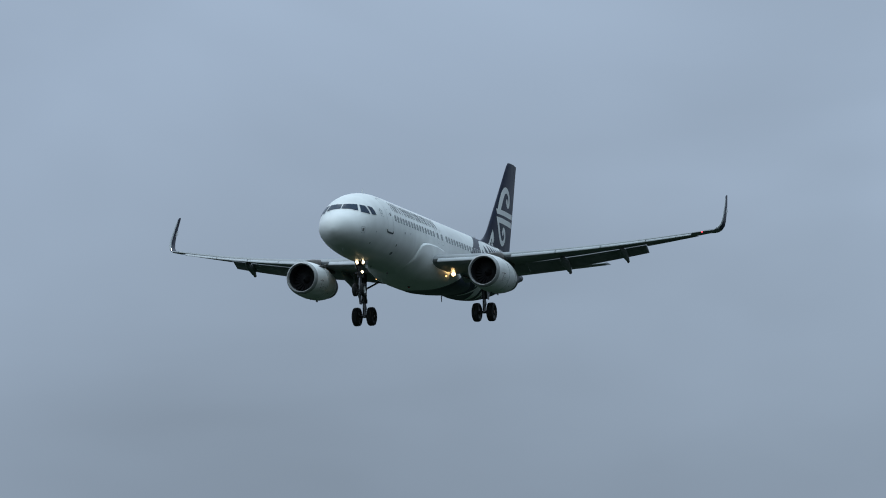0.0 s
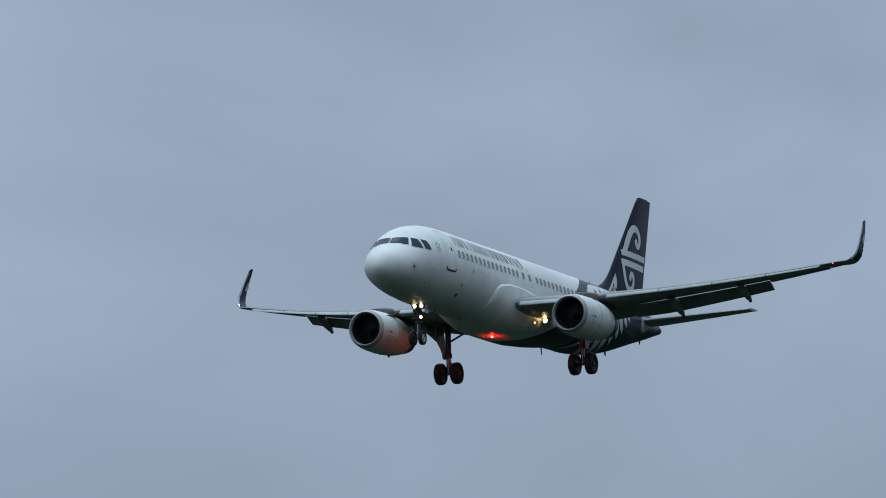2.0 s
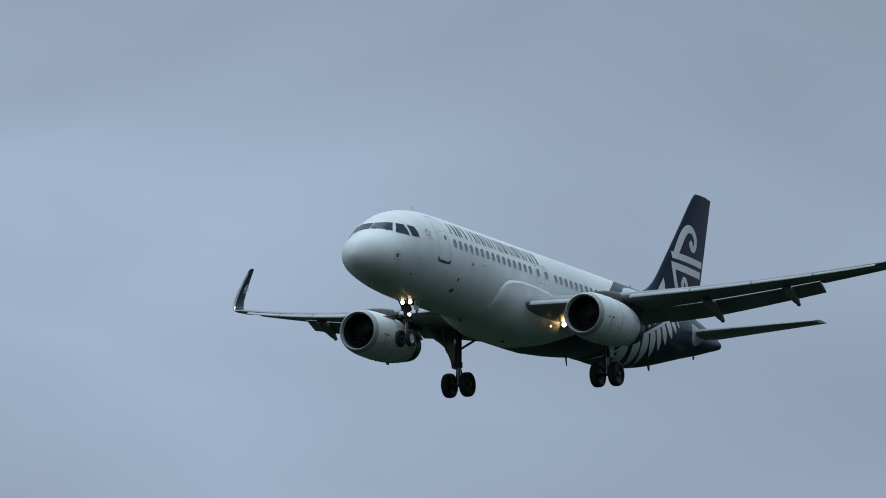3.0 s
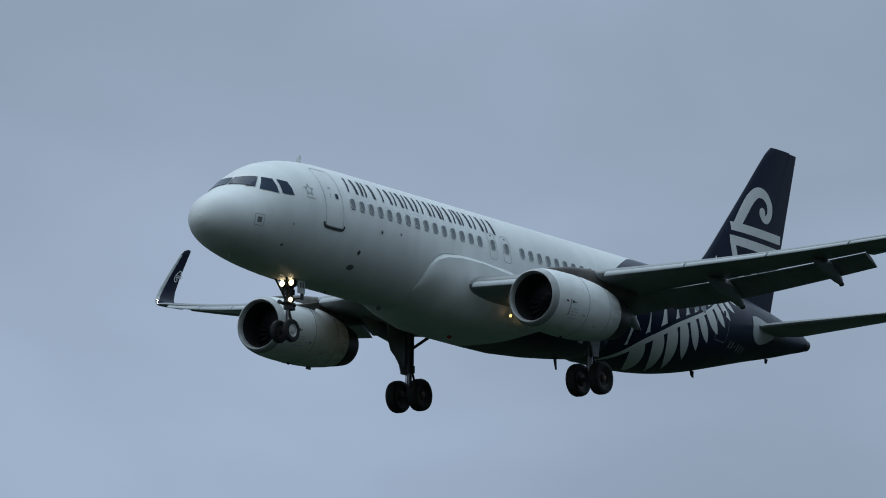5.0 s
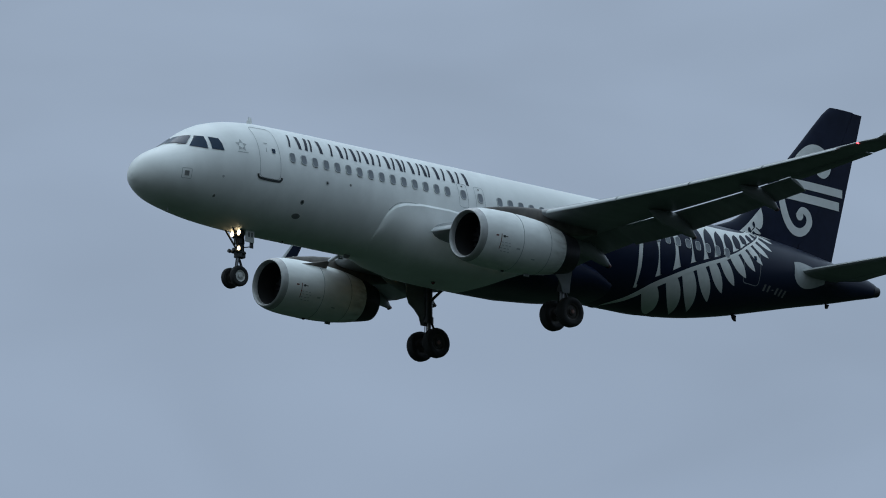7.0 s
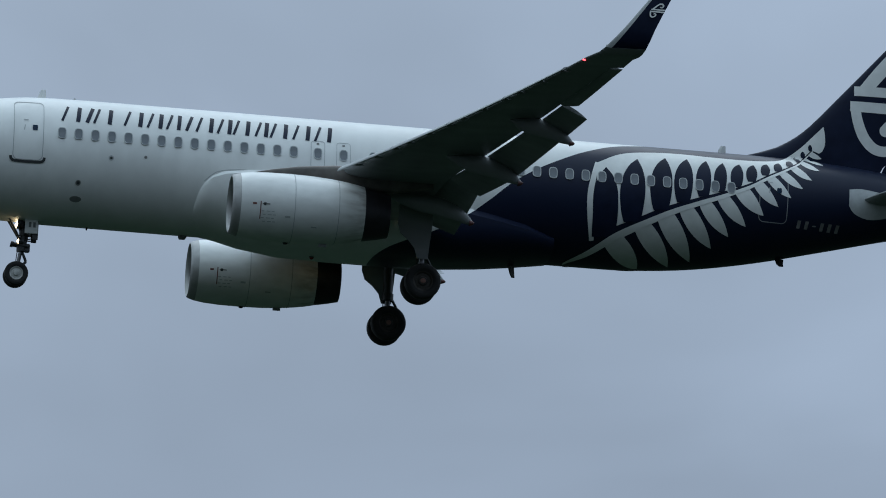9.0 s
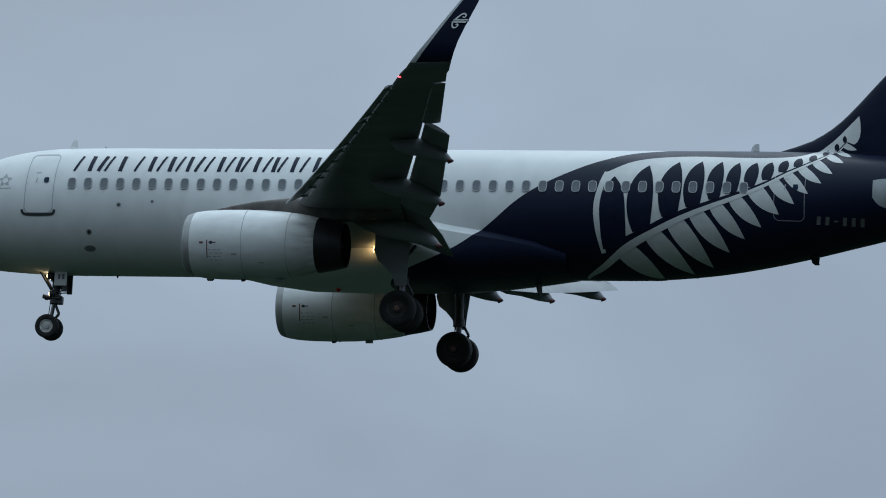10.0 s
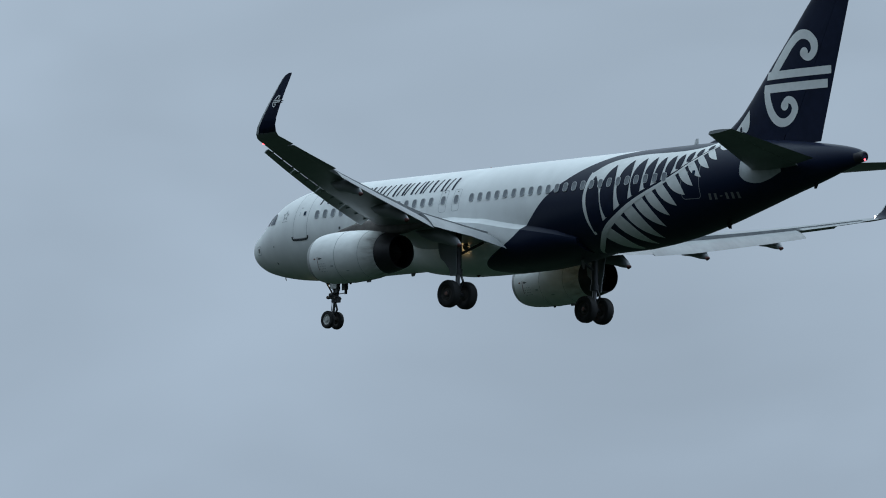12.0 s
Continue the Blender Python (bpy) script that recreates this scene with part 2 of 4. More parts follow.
NAVY = (0.0095, 0.0145, 0.036)
M = {
    "body": fuselage_paint(),
    "white": material("white_paint", (0.82, 0.83, 0.825), 0.38, grain=0.08, scale=3.0, streak=(0.4, 1, 1), gloss=0.3),
    "cowl": cowl_paint(),
    "decal": material("white_decal", (0.74, 0.75, 0.74), 0.35, grain=0.08, scale=4.0),
    "navy": material("navy_paint", NAVY, 0.34, grain=0.25, scale=3.0, gloss=0.12),
    "grey": material("wing_grey_paint", (0.255, 0.27, 0.28), 0.33, grain=0.24, scale=2.0, streak=(0.3, 1.5, 1), bump=0.04),
    "slat": material("pale_slat_paint", (0.40, 0.42, 0.435), 0.30, grain=0.18, scale=3.0, streak=(1, 0.3, 1)),
    "lip": material("inlet_lip_metal", (0.42, 0.42, 0.425), 0.5, 0.35, grain=0.2, scale=5),
    "hot": material("burnt_exhaust_metal", (0.034, 0.032, 0.040), 0.42, 0.3, grain=0.5, scale=3),
    "soot": material("heat_stained_fairing", (0.15, 0.135, 0.125), 0.5, 0.2, grain=0.45, scale=3),
    "dark": material("dark_duct", (0.014, 0.014, 0.016), 0.8, grain=0.3, scale=4),
    "fan": material("titanium_blade", (0.05, 0.05, 0.055), 0.5, 0.5, grain=0.2, scale=6),
    "tyre": material("tyre_rubber", (0.016, 0.016, 0.017), 0.75, grain=0.3, scale=9, bump=0.2),
    "hub": material("wheel_hub_paint", (0.62, 0.62, 0.60), 0.45, 0.2, grain=0.3, scale=9),
    "brake": material("brake_pack", (0.07, 0.065, 0.06), 0.6, 0.5, grain=0.3, scale=9),
    "strut": material("gear_grey_paint", (0.045, 0.047, 0.051), 0.45, 0.1, grain=0.35, scale=6),
    "rust": material("reddish_hub_paint", (0.24, 0.13, 0.11), 0.5, 0.2, grain=0.3, scale=9),
    "chrome": material("chromed_piston", (0.22, 0.22, 0.23), 0.30, 0.9, grain=0.1, scale=9),
    "glass": material("dark_cockpit_glass", (0.010, 0.028, 0.060), 0.10, grain=0.2, scale=2, gloss=0.16),
    "pane": material("cabin_window_glass", (0.16, 0.18, 0.205), 0.15, grain=0.4, scale=1.3),
    "seam": material("grey_panel_seam", (0.47, 0.49, 0.50), 0.6, grain=0.2, scale=5),
    "sill": material("black_door_sill", (0.035, 0.038, 0.04), 0.6, grain=0.2, scale=5),
    "pale_line": material("pale_door_line", (0.30, 0.32, 0.34), 0.6, grain=0.2, scale=5),
    "rim": material("window_surround", (0.46, 0.48, 0.49), 0.4, grain=0.15, scale=5),
    "red": material("red_marking", (0.17, 0.055, 0.05), 0.5, grain=0.4, scale=9),
    "brown": material("red_brown_tip", (0.10, 0.03, 0.028), 0.5, grain=0.3, scale=9),
    "grille": material("grey_vent", (0.22, 0.22, 0.22), 0.6, grain=0.3, scale=9),
    "lamp": material("lit_landing_lamp", (1, 0.9, 0.7), 0.3, emit=((1.0, 0.78, 0.46), 4.0)),
    "landing": material("lit_landing_light", (1, 0.85, 0.6), 0.3, emit=((1.0, 0.64, 0.26), 12.0)),
    # amber glow that stands in for a reflection on the belly fairing
    "glint": material("amber_glint_glow", (1, 0.7, 0.4), 0.3, emit=((1.0, 0.56, 0.20), 2.6)),
    "nav": material("lit_red_lamp", (1, 0.1, 0.1), 0.3, emit=((1.0, 0.06, 0.08), 6.0)),
    "red_flash": material("lit_red_beacon", (1, 0.1, 0.05), 0.3, emit=((1.0, 0.003, 0.002), 1000.0)),
    "strobe": material("lit_white_strobe", (1, 1, 1), 0.3, emit=((0.95, 0.97, 1.0), 40.0)),
    "beacon": material("red_beacon_glass", (0.25, 0.02, 0.02), 0.2, grain=0.1, scale=9),
    "grass": material("airfield_grass", (0.017, 0.027, 0.018), 1.0, grain=0.5, scale=0.35, bump=0.4, gloss=0.0),
}


# ---------------------------------------------------------------- small mesh tools
def part(name, bm, mat, parent=None, label="", smooth=True):
    """Links a bmesh as one mesh object under a thing or a part."""
    bmesh.ops.recalc_face_normals(bm, faces=bm.faces)
    me = bpy.data.meshes.new(name)
    bm.to_mesh(me)
    bm.free()
    me.materials.append(M[mat])
    if smooth:
        me.shade_smooth()
        me.set_sharp_from_angle(angle=radians(38))
    ob = new(name, me)
    if parent:
        ob.parent = parent
    return tagged(ob, label)


def again(ob, m, parent=None):
    """One more object on the same mesh."""
    o = new(ob.name.split(".")[0], ob.data)
    o.parent = parent or ob.parent
    o.matrix_basis = m
    return o


def loft(rings, closed=True, caps=(True, True), bm=None):
    """A skin over rings of equally many points."""
    bm = bm or bmesh.new()
    vs = [[bm.verts.new(p) for p in r] for r in rings]
    n = len(vs[0])
    for a, b in zip(vs, vs[1:]):
        for i in range(n if closed else n - 1):
            j = (i + 1) % n
            bm.faces.new((a[i], a[j], b[j], b[i]))
    if caps[0]:
        bm.faces.new(vs[0])
    if caps[1]:
        bm.faces.new(vs[-1])
    return bm


def turned(profile, centre, axis="x", n=40, bm=None, caps=(False, False)):
    """A body of revolution: profile of (along, radius)."""
    cx, cy, cz = centre
    rings = []
    for a, r in profile:
        ring = []
        for i in range(n):
            w = 2 * math.pi * i / n
            u, v = r * math.cos(w), r * math.sin(w)
            ring.append((cx + a, cy + u, cz + v) if axis == "x" else (cx + u, cy + a, cz + v) if axis == "y" else (cx + u, cy + v, cz + a))
        rings.append(ring)
    return loft(rings, True, caps, bm)


def tube(a, b, r0, r1=None, n=14, bm=None):
    """A round bar from a to b."""
    a, b = Vector(a), Vector(b)
    r1 = r0 if r1 is None else r1
    q = (b - a).to_track_quat("Z", "Y")
    rings = []
    for p, r in ((a, r0), (b, r1)):
        rings.append([p + q @ Vector((r * math.cos(2 * math.pi * i / n), r * math.sin(2 * math.pi * i / n), 0)) for i in range(n)])
    return loft(rings, bm=bm)


def box(lo, hi, bevel=0.02, bm=None):
    """A block with softened edges."""
    own = bmesh.new()
    (x0, y0, z0), (x1, y1, z1) = lo, hi
    bmesh.ops.create_cube(own, size=1, matrix=Matrix.Translation(((x0 + x1) / 2, (y0 + y1) / 2, (z0 + z1) / 2)) @ Matrix.Diagonal((x1 - x0, y1 - y0, z1 - z0, 1)))
    if bevel:
        bmesh.ops.bevel(own, geom=own.edges[:], offset=bevel, segments=2, affect="EDGES")
    return own


def ease(table, x):
    """Smooth curve through a table of (x, value)."""
    if x <= table[0][0]:
        return table[0][1]
    if x >= table[-1][0]:
        return table[-1][1]
    n = len(table)
    i = max(k for k in range(n - 1) if table[k][0] <= x)

    def slope(k):
        a, b = max(k - 1, 0), min(k + 1, n - 1)
        return (table[b][1] - table[a][1]) / (table[b][0] - table[a][0])
    (xa, ya), (xb, yb) = table[i], table[i + 1]
    h = xb - xa
    s = (x - xa) / h
    return (2 * s**3 - 3 * s**2 + 1) * ya + (s**3 - 2 * s**2 + s) * h * slope(i) + (3 * s**2 - 2 * s**3) * yb + (s**3 - s**2) * h * slope(i + 1)


# ---------------------------------------------------------------- ground under the approach
def make_ground():
    bm = bmesh.new()
    rings = []
    for r in (0.5, 40, 150, 400, 900, 1800, 4000):
        rings.append([(r * math.cos(2 * math.pi * i / 48), r * math.sin(2 * math.pi * i / 48), 0) for i in range(48)])
    loft(rings, True, (True, False), bm)
    tagged(part("ground", bm, "grass", smooth=False), "flat green airfield grass reaching the horizon", "grass", kind="structure")


make_ground()


# ---------------------------------------------------------------- the airliner (x runs aft from the nose, y to its right wing, z up)
airliner = new("airliner")
airliner.empty_display_size = 2
tagged(airliner, "white twin-engine airliner with navy tail, landing gear down, flying", "airplane")

TOP = ((0.16, -0.70), (0.20, -0.50), (0.28, -0.31), (0.47, -0.06), (0.8, 0.20), (1.2, 0.41), (1.6, 0.63), (2.0, 0.93), (2.4, 1.24), (2.8, 1.47), (3.2, 1.64),
       (4.0, 1.85), (5.0, 1.98), (6.0, 2.02), (7.0, 2.035), (26.0, 2.035), (29.0, 2.03), (31.0, 1.98), (33.0, 1.82), (35.0, 1.57), (36.5, 1.33), (37.3, 1.13), (37.57, 0.98))
BOTTOM = ((0.16, -0.70), (0.20, -0.88), (0.28, -1.00), (0.46, -1.18), (0.82, -1.38), (1.2, -1.55), (2.0, -1.75), (3.0, -1.91), (4.0, -2.0), (5.0, -2.05), (6.0, -2.07),
          (23.5, -2.07), (25.0, -2.04), (27.0, -1.85), (29.0, -1.49), (31.0, -1.01), (33.0, -0.51), (35.0, -0.04), (36.5, 0.35), (37.3, 0.55), (37.57, 0.66))
WIDE = ((0.16, 0.0), (0.20, 0.20), (0.28, 0.38), (0.46, 0.65), (0.8, 0.97), (1.2, 1.20), (1.6, 1.37), (2.0, 1.51), (2.5, 1.66), (3.0, 1.77), (4.0, 1.90), (5.0, 1.96), (6.0, 1.975),
        (23.5, 1.975), (25.5, 1.955), (27.0, 1.89), (29.0, 1.74), (31.0, 1.50), (33.0, 1.16), (35.0, 0.74), (36.5, 0.40), (37.3, 0.23), (37.57, 0.15))


def body(x):
    """Top, bottom and half width of the fuselage."""
    return ease(TOP, x), ease(BOTTOM, x), ease(WIDE, x)


def skin(x, z, side=-1, off=0.0):
    """The point of the fuselage's side at that station and height."""
    t, b, w = body(x)
    c, h = (t + b) / 2, (t - b) / 2
    k = max(-0.998, min(0.998, (z - c) / h))
    z = c + k * h
    root = math.sqrt(1 - k * k)
    n = Vector((0, root / w, k / h)).normalized()
    return Vector((x, side * (w * root + off * n.y), z + off * n.z))


def make_fuselage():
    stations = [0.16, 0.175, 0.2, 0.235, 0.28, 0.35, 0.45, 0.6, 0.8, 1.0, 1.2, 1.4, 1.5, 1.6, 1.7, 1.8, 1.9, 2.0, 2.1, 2.2, 2.3, 2.4, 2.5, 2.6, 2.7, 2.8, 2.9, 3.0, 3.15, 3.3, 3.6, 4, 4.5, 5, 5.5, 6, 7]
    stations += [7 + i for i in range(1, 17)] + [23.5 + 0.5 * i for i in range(1, 28)] + [37.3, 37.45, 37.57]
    rings = []
    for x in stations:
        t, b, w = body(x)
        c, h = (t + b) / 2, max((t - b) / 2, 0.004)
        w = max(w, 0.004)
        rings.append([(x, w * math.sin(2 * math.pi * i / 72), c + h * math.cos(2 * math.pi * i / 72)) for i in range(72)])
    return part("fuselage", loft(rings), "body", airliner, "white painted fuselage with a navy tail")


fuselage = make_fuselage()


def make_belly():
    """The bulged fairing where the wings meet the body."""
    rings = []
    for x, wide, low, high in ((10.50, 1.50, -1.9, -1.30), (10.58, 1.72, -1.97, -1.00), (10.75, 1.92, -2.03, -0.72), (11.0, 2.04, -2.07, -0.52), (11.4, 2.12, -2.12, -0.38), (12.2, 2.18, -2.28, -0.29),
                               (13.5, 2.20, -2.42, -0.28), (15, 2.21, -2.45, -0.40), (17, 2.14, -2.45, -0.62), (18.5, 2.06, -2.42, -0.90), (20, 1.96, -2.33, -1.12), (21.2, 1.80, -2.2, -1.32), (22.2, 1.46, -2.06, -1.55)):
        k = max(0.0, min(1.0, (x - 14.0) / 2.0))
        inner, edge = 0.17 + 0.25 * k, 0.11 + 0.03 * k
        ring = [(x, -wide + 0.35, high + inner), (x, -wide + 0.13, high + edge)]
        for i in range(41):
            w = math.pi * (i / 40 - 0.5)
            s, c = math.sin(w), math.cos(w)
            e = 0.62 + 0.36 * max(0.0, min(1.0, max((13.0 - x) / 2.0, (x - 18.5) / 3.5)))
            ring.append((x, wide * math.copysign(abs(s) ** e, s), high - (high - low) * abs(c) ** e))
        ring += [(x, wide - 0.13, high + edge), (x, wide - 0.35, high + inner)]
        rings.append(ring)
    return part("belly_fairing", loft(rings, False, (True, True)), "body", airliner, "bulged white and navy belly fairing")


make_belly()


# ---------------------------------------------------------------- wings
def lead(y):
    return 12.60 + 0.527 * (y - 2.0)


def trail(y):
    return 18.85 + 0.02 * (y - 2) if y < 6.4 else 18.94 + 0.28 * (y - 6.4)


def rise(y):
    d = max(y - 1.9, 0)
    return -1.22 + 0.0895 * d + 0.0040 * d * d


def thick(y):
    return 0.145 - 0.04 * min(1, max(0, (y - 2) / 8))


def foil(c0, c1, y, n=16):
    """Airfoil outline from c0 to c1 of the chord: (fraction, height fraction)."""
    t = thick(y)

    def half(f):
        return 5 * t * (0.2969 * math.sqrt(f) - 0.126 * f - 0.3516 * f * f + 0.2843 * f**3 - 0.1036 * f**4)
    fr = [c0 + (c1 - c0) * (1 - math.cos(math.pi * i / n)) / 2 for i in range(n + 1)]

    def camber(f):
        return 0.022 * (1 - (2 * f - 1) ** 2) + 0.012 * f
    up = [(f, camber(f) + half(f)) for f in fr]
    lo = [(f, camber(f) - half(f)) for f in fr]
    return up[::-1] + lo[1:]


def wing_ring(y, side, c0=0.0, c1=1.0):
    c = trail(y) - lead(y)
    twist = math.radians(3.2 - 0.26 * (y - 2))
    out = []
    for f, h in foil(c0, c1, y):
        dx, dz = f * c, h * c
        out.append((lead(y) + dx * math.cos(twist) + dz * math.sin(twist), side * y, rise(y) + dz * math.cos(twist) - (dx - 0.3 * c) * math.sin(twist)))
    return out


def wing_point(y, f, h):
    """A point by chord fraction and height fraction (of the chord) on the wing at y."""
    c = trail(y) - lead(y)
    twist = math.radians(3.2 - 0.26 * (y - 2))
    dx, dz = f * c, h * c
    return lead(y) + dx * math.cos(twist) + dz * math.sin(twist), rise(y) + dz * math.cos(twist) - (dx - 0.3 * c) * math.sin(twist)


def moved_foil(y, side, f_at, h_at, chord, angle, t=0.13, n=12, bow=0.02):
    """A small airfoil (flap, slat, aileron) with its nose at a chord fraction, turned nose up by angle degrees."""
    x0, z0 = wing_point(y, f_at, h_at)
    a = math.radians(angle) + math.radians(3.2 - 0.26 * (y - 2))
    fr = [(1 - math.cos(math.pi * i / n)) / 2 for i in range(n + 1)]

    def half(f):
        return 5 * t * (0.2969 * math.sqrt(f) - 0.126 * f - 0.3516 * f * f + 0.2843 * f**3 - 0.1036 * f**4)
    pts = [(f, bow * 4 * f * (1 - f) + half(f)) for f in fr][::-1] + [(f, bow * 4 * f * (1 - f) - half(f)) for f in fr][1:]
    return [(x0 + (f * math.cos(a) + h * math.sin(a)) * chord, side * y, z0 + (h * math.cos(a) - f * math.sin(a)) * chord) for f, h in pts]


def spread(a, b, step):
    n = max(1, math.ceil((b - a) / step))
    return [a + (b - a) * i / n for i in range(n + 1)]


FLAP_END, AILERON_END = 13.28, 16.3


def make_wing(side):
    rings = []
    for y in [0.6] + spread(1.5, AILERON_END, 0.7):
        rings.append(wing_ring(y, side, 0.0, 0.77 if y < FLAP_END else 0.76))
    rings.append(wing_ring(AILERON_END + 0.01, side, 0.0, 1.0))
    rings.append(wing_ring(16.6, side, 0.0, 1.0))
    rings.append(wing_ring(16.95, side, 0.0, 1.0))
    wing = part("wing", loft(rings), "grey", airliner, "grey painted swept wing with flaps and slats out")
    # upturned wing tip
    base = wing_ring(16.95, side)
    x0, z0 = lead(16.95), rise(16.95)
    c0 = trail(16.95) - x0
    tip = [base]
    for lean, dy, dz, dx, c in ((8, 0.27, 0.01, 0.16, 1.38), (22, 0.47, 0.06, 0.30, 1.30), (45, 0.66, 0.20, 0.46, 1.22), (70, 0.80, 0.46, 0.70, 1.08), (85, 0.84, 0.80, 0.98, 0.92),
                                (91, 0.83, 1.30, 1.36, 0.76), (93, 0.80, 1.80, 1.74, 0.62), (94, 0.75, 2.25, 2.08, 0.48), (94, 0.73, 2.42, 2.26, 0.38), (94, 0.72, 2.50, 2.46, 0.18)):
        w = math.radians(lean)
        ring = []
        for f, h in foil(0, 1, 17):
            ring.append((x0 + dx + f * c, side * (16.95 + dy - h * c * math.sin(w)), z0 + dz + h * c * math.cos(w) + 0.03 * (1 - lean / 90)))
        tip.append(ring)
    sharklet = part("winglet", loft(tip), "navy", wing, "upturned navy winglet")
    grey = loft([tip[i] for i in range(0, 4)])
    for v in grey.verts:
        v.co += (v.co - Vector((x0 + 0.9, side * 17.2, z0 + 0.3))).normalized() * 0.006
    part("winglet_root", grey, "grey", wing, "grey curved root of the winglet")
    # leading edge strip of the winglet
    strip = bmesh.new()
    rr = []
    for ring in tip[3:9]:
        k = len(ring) // 2
        mid = Vector(ring[k])
        seg = [Vector(p) for p in ring[k - 4:k + 5]]
        core = (Vector(ring[0]) + mid) / 2
        rr.append([p + (mid - core).normalized() * 0.008 + (p - (seg[0] + seg[-1]) / 2).normalized() * 0.006 for p in seg])
    loft(rr, False, (False, False), strip)
    part("leading_edge", strip, "rim", sharklet, "pale bare leading edge")
    # slats
    for a, b in ((2.55, 4.95), (6.5, 8.85), (8.9, 11.3), (11.35, 13.75), (13.8, 16.25)):
        rings = []
        for y in spread(a, b, 0.8):
            c = trail(y) - lead(y)
            size = 0.265 + 0.027 * (16.5 - y)
            rings.append(moved_foil(y, side, -size / c, -(0.07 + 0.33 * size) / c, (size - 0.008) / 0.91, -24, 0.18, bow=0.09))
        part("slat", loft(rings), "slat", wing, "extended leading-edge slat")
        for y in spread(a + 0.3, b - 0.3, 0.95):
            c = trail(y) - lead(y)
            p, q = wing_point(y, -0.16 / c, -0.09 / c), wing_point(y, 0.25 / c, -0.03 / c)
            part("slat_track", tube((p[0], side * y, p[1]), (q[0], side * y, q[1]), 0.035, n=6), "grey", wing)
    # flaps
    for a, b in ((2.25, 6.38), (6.42, FLAP_END)):
        rings = []
        for y in spread(a, b, 0.8):
            c = trail(y) - lead(y)
            if y < 6.4:
                rings.append(moved_foil(y, side, 0.766, 0.032, 0.21 * c + 0.26, 22.0 + 8 * max(0.0, (y - 4.4) / 2), 0.17, bow=0.02))
            else:
                rings.append(moved_foil(y, side, 0.768 + 0.027 * min(1.0, (y - 6.4) / 2.2), -0.004, 0.22 * c + 0.22 + 0.14 * min(1.0, (y - 6.4) / 1.6), 26, 0.14, bow=0.03))
        part("flap", loft(rings), "grey", wing, "lowered trailing-edge flap")
    # aileron
    rings = [moved_foil(y, side, 0.748, 0.004, 0.252 * (trail(y) - lead(y)), 3, 0.20, bow=0.0) for y in spread(FLAP_END + 0.06, AILERON_END - 0.03, 0.8)]
    part("aileron", loft(rings), "grey", wing, "slightly drooped aileron")
    # flap track fairings
    for y, size in ((4.95, 1.0), (8.65, 1.0), (12.02, 0.92)):
        c = trail(y) - lead(y)
        x0, z0 = wing_point(y, 0.42, -0.045)
        x1, z1 = wing_point(y, 0.80, -0.085)
        x2, z2 = x1 + 1.12 * size, z1 - 0.50 * size
        rings = []
        path = [(x0, z0, 0.02), (x0 + 0.25 * (x1 - x0), z0 + 0.25 * (z1 - z0) - 0.06, 0.13), (x0 + 0.6 * (x1 - x0), z0 + 0.6 * (z1 - z0) - 0.08, 0.22), (x1, z1 - 0.05, 0.25),
                (x1 + 0.5 * (x2 - x1), z1 + 0.42 * (z2 - z1) - 0.02, 0.22), (x1 + 0.8 * (x2 - x1), z1 + 0.78 * (z2 - z1), 0.13), (x2 - 0.05, z2, 0.05), (x2, z2, 0.01)]
        for x, z, r in path:
            rings.append([(x, side * (y + 0.75 * r * size * math.sin(2 * math.pi * i / 16)), z + 1.25 * r * size * math.cos(2 * math.pi * i / 16)) for i in range(16)])
        pod = part("flap_track_fairing", loft(rings), "grey", wing, "canoe-shaped flap track fairing")
        part("fairing_tip", turned([(-0.16, 0.105 * size), (-0.05, 0.066 * size), (0.006, 0.02 * size), (0.008, 0.002)], (x2, side * y, z2), n=12), "brown", pod, "dark red-brown tip")
    return wing


wings = [make_wing(s) for s in (-1, 1)]
# the right wing is flexed a little otherwise than the left
HINGE = Matrix.Translation((15.5, 2.0, -1.2))
wings[1].matrix_basis = Matrix.Translation((-0.22, -0.20, 0)) @ HINGE @ Matrix.Rotation(radians(1.0), 4, "Z") @ Matrix.Rotation(radians(-0.1), 4, "X") @ HINGE.inverted()


# ---------------------------------------------------------------- engines
ENG_X, ENG_Y, ENG_Z = 0.08, 5.75, -2.08


